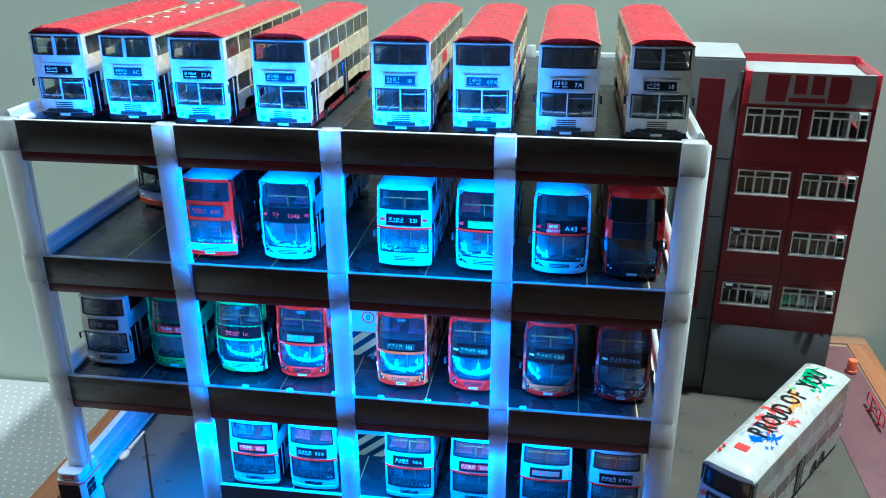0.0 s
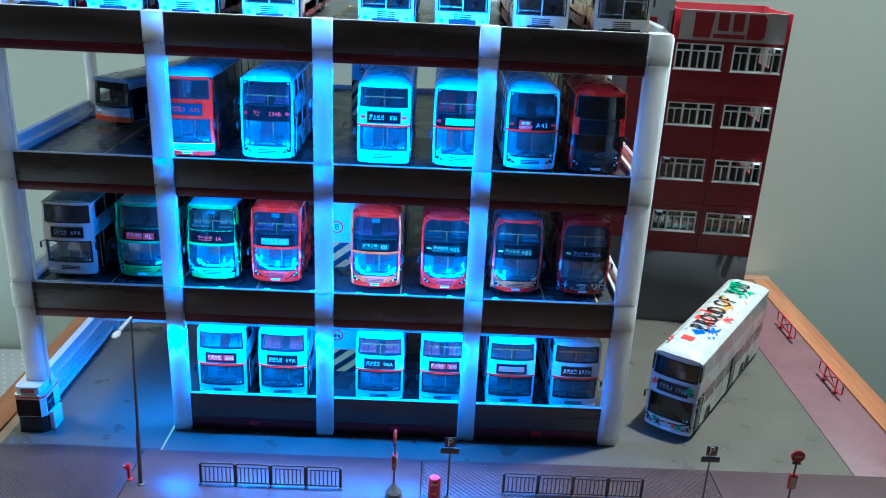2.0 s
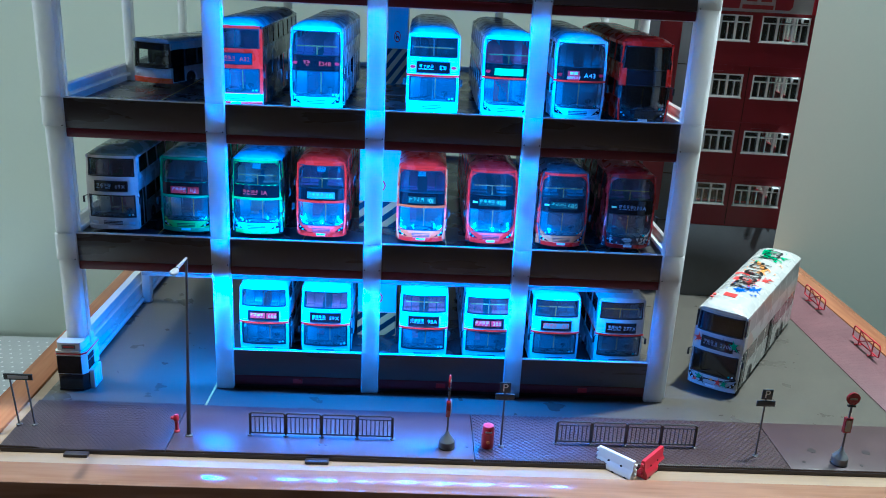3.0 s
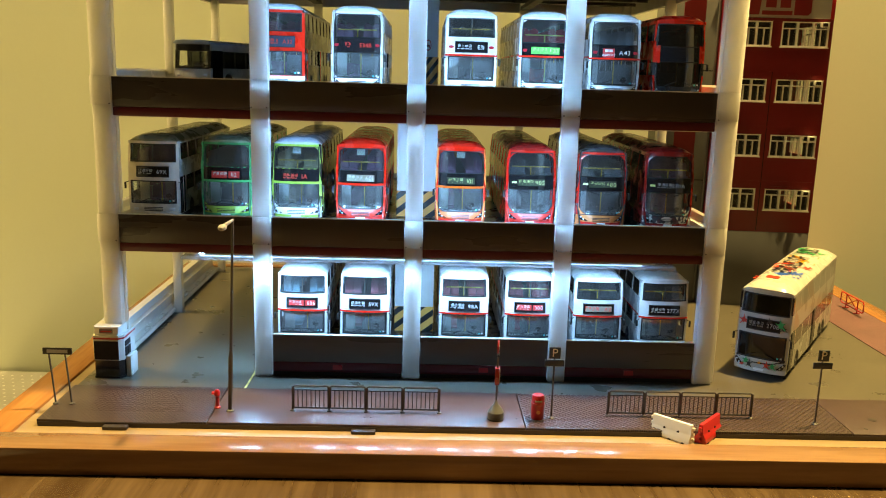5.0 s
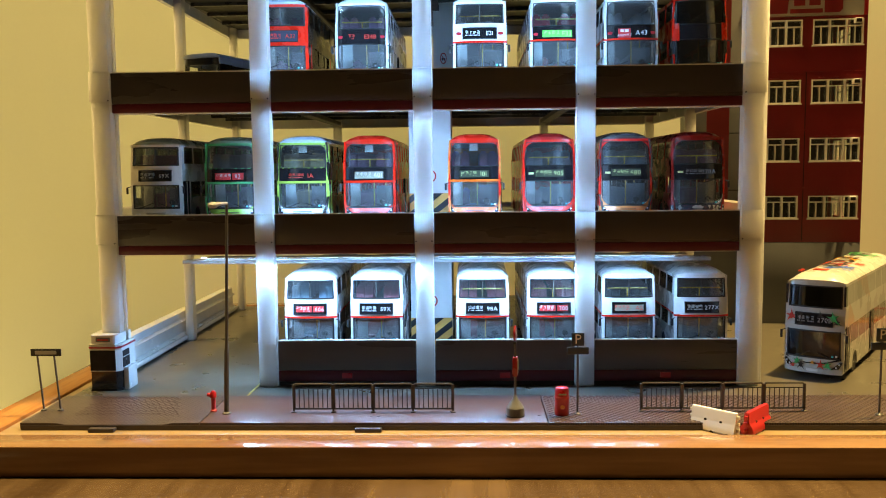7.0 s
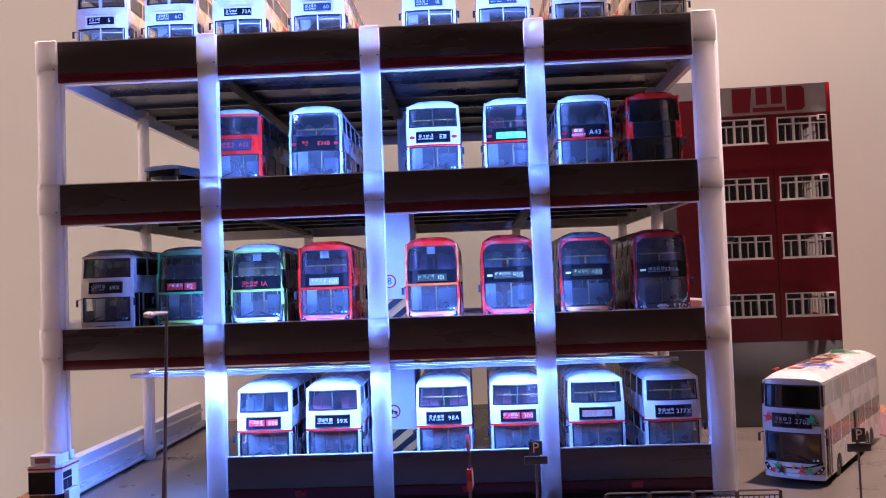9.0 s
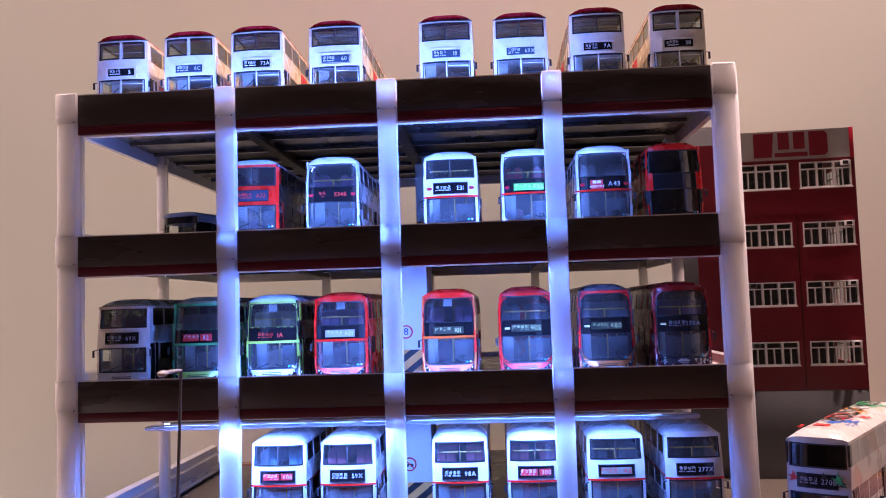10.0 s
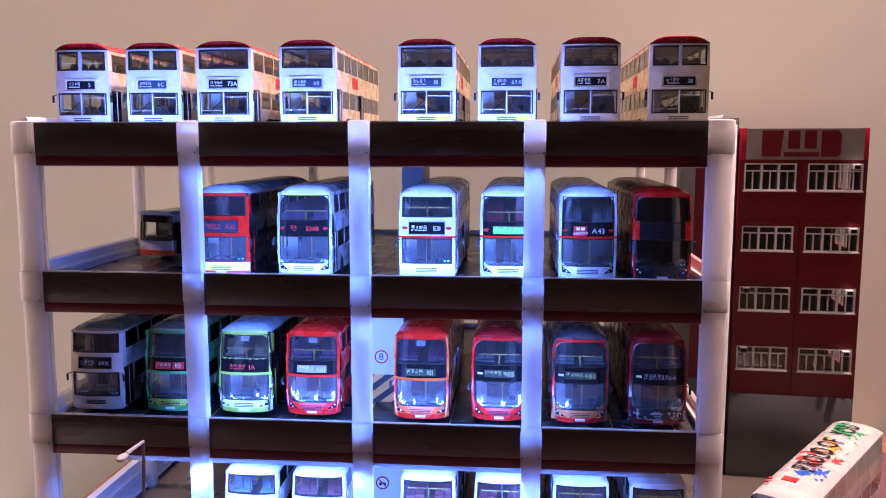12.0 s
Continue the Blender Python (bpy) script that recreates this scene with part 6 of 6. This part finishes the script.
def railing(x0, y, n=4, step=0.0236):
    r = thing("pedestrian_railing", "grey metal pedestrian railing of four panels on the pavement", "railing", "railings on the pavement", at=(x0, y, 0.0017))
    for k in range(n + 1):
        x = k * step
        post = part("post", rod(bmesh.new(), (x, 0, 0), (x, 0, 0.0166), 0.00065, 8), MAT["steel"], r)
        part("foot", lathe(bmesh.new(), [(0.0017, 0), (0.0017, 0.0005), (0.0008, 0.0010)], 10, (x, 0)), MAT["steel"], post)
    for k in range(n):
        a, c = k * step + 0.0007, (k + 1) * step - 0.0007
        bm = bmesh.new()
        loop = [(a, 0.0022), (a, 0.0162), (a + 0.0006, 0.0170), (c - 0.0006, 0.0170), (c, 0.0162), (c, 0.0022)]
        for (xa, za), (xb, zb) in zip(loop, loop[1:] + loop[:1]):
            rod(bm, (xa, 0, za), (xb, 0, zb), 0.00058, 6)
        panel = part("panel_loop", bm, MAT["steel"], r)
        part("top_rail", rod(bmesh.new(), (a, 0, 0.0142), (c, 0, 0.0142), 0.00032, 6), MAT["steel"], panel)
        for q in range(1, 8):
            x = a + (c - a) * q / 8
            part("bar", rod(bmesh.new(), (x, 0, 0.0022), (x, 0, 0.0142), 0.00032, 6), MAT["steel"], panel)


railing(-0.0752, -0.0675)
railing(0.1288, -0.0665)


def parking_sign(x, y, h):
    s = thing("parking_sign", "parking sign on a thin grey post with a dark plate", "sign", "parking signs", at=(x, y, 0.0017))
    part("foot", lathe(bmesh.new(), [(0.0022, 0), (0.0022, 0.0005), (0.0010, 0.0014)], 12), MAT["steel"], s)
    part("post", rod(bmesh.new(), (0, 0, 0), (0, 0, h - 0.002), 0.0006, 8), MAT["steel"], s)
    plate = part("sign_plate", one_box(-0.0036, 0.0036, -0.0012, -0.0006, h - 0.0075, h, 0.0003), MAT["blue_field"], s, "dark square plate")
    part("letter", text_mesh("P", 0.0078, MAT["sign_white"]), None, plate, m=pose(0, -0.0013, h - 0.0038, 90, 0, 0))
    part("lower_plate", one_box(-0.0062, 0.0062, -0.0014, -0.0004, h - 0.0125, h - 0.0082, 0.0004), MAT["blue_field"], s)


parking_sign(0.0913, -0.0722, 0.0480)
parking_sign(0.2622, -0.0743, 0.0505)


def stop_pole(x, y, face, red):
    s = thing("bus_stop_pole", "bus stop flag on a pole with a grey conical base", "bus stop", "bus stop poles", at=(x, y, 0.0017), turn=face)
    part("cone_base", lathe(bmesh.new(), [(0.0052, 0), (0.0052, 0.0050), (0.0040, 0.0068), (0.0016, 0.0100), (0.0008, 0.0125)], 16), MAT["tower_grey"], s)
    part("rubber_foot", lathe(bmesh.new(), [(0.0056, 0), (0.0056, 0.0006)], 16), MAT["rubber"], s)
    part("pole", rod(bmesh.new(), (0, 0, 0.0120), (0, 0, 0.0455), 0.0007, 8), MAT["steel"], s)
    disc = part("flag", rod(bmesh.new(), (0, -0.0006, 0.0482), (0, 0.0006, 0.0482), 0.0044, 22), MAT["dark_red"] if not red else MAT["bright_red"], s, "round red flag")
    bm = bmesh.new()
    box(bm, -0.0024, 0.0024, -0.0008, -0.0006, 0.0476, 0.0488)
    part("lettering_bar", bm, MAT["pale_field"], disc)
    part("flag_plate", one_box(-0.0026, 0.0026, -0.0008, 0.0008, 0.0424, 0.0436), MAT["rubber"], s)
    panel = part("timetable", one_box(-0.0026, 0.0026, -0.0014, 0.0014, 0.0235, 0.0345, 0.0004), MAT["dark_red"], s)
    part("sheet", one_box(-0.0018, 0.0018, -0.0017, -0.0014, 0.0250, 0.0330), MAT["pale_field"], panel)


stop_pole(0.0552, -0.0745, 82.0, False)
stop_pole(0.3165, -0.0800, 0.0, False)

bin_ = thing("litter_bin", "round red litter bin with a domed top", "litter bin", at=(0.0822, -0.0728, 0.0017))
part("body", lathe(bmesh.new(), [(0.0038, 0), (0.0041, 0.0010), (0.0041, 0.0105), (0.0043, 0.0108), (0.0043, 0.0118), (0.0040, 0.0122), (0.0040, 0.0160), (0.0034, 0.0175), (0.0014, 0.0182)], 18), MAT["bright_red"], bin_)
bin_.scale = (1.0, 1.0, 0.92)
part("slot", one_box(-0.0022, 0.0022, -0.0043, -0.0036, 0.0136, 0.0145), MAT["pale_field"], bin_)
part("badge", rod(bmesh.new(), (0, -0.0044, 0.0060), (0, -0.0036, 0.0060), 0.0013, 14), MAT["peach"], bin_)

hydrant = thing("fire_hydrant", "small red fire hydrant on the pavement", "hydrant", at=(-0.1238, -0.0655, 0.0017))
part("barrel", lathe(bmesh.new(), [(0.0020, 0), (0.0020, 0.0008), (0.0013, 0.0014), (0.0013, 0.0080), (0.0019, 0.0086), (0.0019, 0.0110), (0.0010, 0.0125)], 12), MAT["bright_red"], hydrant)
part("nozzle", rod(bmesh.new(), (-0.0034, -0.0006, 0.0104), (0.0008, 0, 0.0096), 0.0011, 10), MAT["bright_red"], hydrant)

board2 = thing("street_name_sign", "low dark name board on two thin posts", "sign", at=(-0.2240, -0.0630, 0.0017))
for x in (-0.0040, 0.0062):
    post = part("post", rod(bmesh.new(), (x, 0, 0), (x - 0.0024, 0, 0.0345), 0.0006, 8), MAT["steel"], board2)
    part("foot", lathe(bmesh.new(), [(0.0019, 0), (0.0019, 0.0005), (0.0009, 0.0010)], 10, (x, 0)), MAT["steel"], post)
plate = part("name_plate", one_box(-0.0098, 0.0086, -0.0012, -0.0002, 0.0334, 0.0378, 0.0003), MAT["rubber"], board2)
part("lettering_bar", one_box(-0.0070, 0.0060, -0.0014, -0.0012, 0.0345, 0.0367), MAT["ink_grey"], plate)


def water_barrier(name_mat, a, c, label):
    a, c = Vector(a), Vector(c)
    d = c - a
    s = thing("water_barrier", label, "barrier", "road barriers", at=(*((a + c) / 2), BOARD), turn=math.degrees(math.atan2(d.y, d.x)))
    q = d.length / 2
    flank = [(0.0034, 0), (0.0040, 0.0008), (0.0040, 0.0024), (0.0034, 0.0040), (0.0022, 0.0056), (0.0016, 0.0066), (0.0014, 0.0118), (0.0010, 0.0124)]
    profile = flank + [(-y, z) for y, z in reversed(flank)]
    part("body", slab(bmesh.new(), profile, "x", -q, q), MAT[name_mat], s)
    for k, z in enumerate((0.0020, 0.0055, 0.0090)):
        for sx in (-1, 1):
            part("coupling_lug", one_box(sx * q, sx * (q + 0.0016), -0.0009, 0.0009, z, z + 0.0018, 0.0003), MAT[name_mat], s)
    for x in (-q * 0.35, q * 0.35):
        part("hole", rod(bmesh.new(), (x, -0.0022, 0.0060), (x, 0.0022, 0.0060), 0.0008, 10), MAT["void"], s)
    for x in (-q * 0.7, 0.0, q * 0.7):
        part("foot_notch", rod(bmesh.new(), (x, -0.0041, 0.0), (x, 0.0041, 0.0), 0.0011, 10), MAT["void"], s)


water_barrier("white_plastic", (0.1555, -0.0805), (0.1745, -0.0985), "white plastic water barrier standing on the board")
water_barrier("bright_red", (0.1800, -0.0975), (0.1970, -0.0785), "red plastic water barrier standing on the board")

barrel = thing("traffic_drum", "small orange traffic drum on the pavement", "drum", at=(0.4285, 0.2820, 0.0017))
part("body", lathe(bmesh.new(), [(0.0052, 0), (0.0052, 0.0020), (0.0046, 0.0024), (0.0044, 0.0120), (0.0040, 0.0128), (0.0020, 0.0130)], 18), MAT["orange"], barrel)


def cycle_rail(x, y0, y1):
    s = thing("crossed_railing", "red metal railing with crossed bars", "railing", "red railings", at=(x, y0, 0.0016))
    n = y1 - y0
    bm = bmesh.new()
    loop = [(0.0, 0.0045), (0.0, 0.0120), (0.0015, 0.0140), (n - 0.0015, 0.0140), (n, 0.0120), (n, 0.0045), (n - 0.0015, 0.0035), (0.0015, 0.0035)]
    for (ya, za), (yb, zb) in zip(loop, loop[1:] + loop[:1]):
        rod(bm, (0, ya, za), (0, yb, zb), 0.0006, 8)
    part("loop", bm, MAT["bright_red"], s)
    for ya, yb in ((0.25, 0.75), (0.75, 0.25)):
        part("cross_bar", rod(bmesh.new(), (0, n * ya, 0.0036), (0, n * yb, 0.0140), 0.0005, 8), MAT["bright_red"], s)
    for q in (0.25, 0.75):
        leg = part("leg", rod(bmesh.new(), (0, n * q, 0.0), (0, n * q, 0.0140), 0.0006, 8), MAT["bright_red"], s)
        part("foot", one_box(-0.0030, 0.0030, n * q - 0.0010, n * q + 0.0010, 0.0, 0.0008), MAT["bright_red"], leg)


cycle_rail(0.4255, 0.1815, 0.2250)
cycle_rail(0.4250, 0.0780, 0.1230)
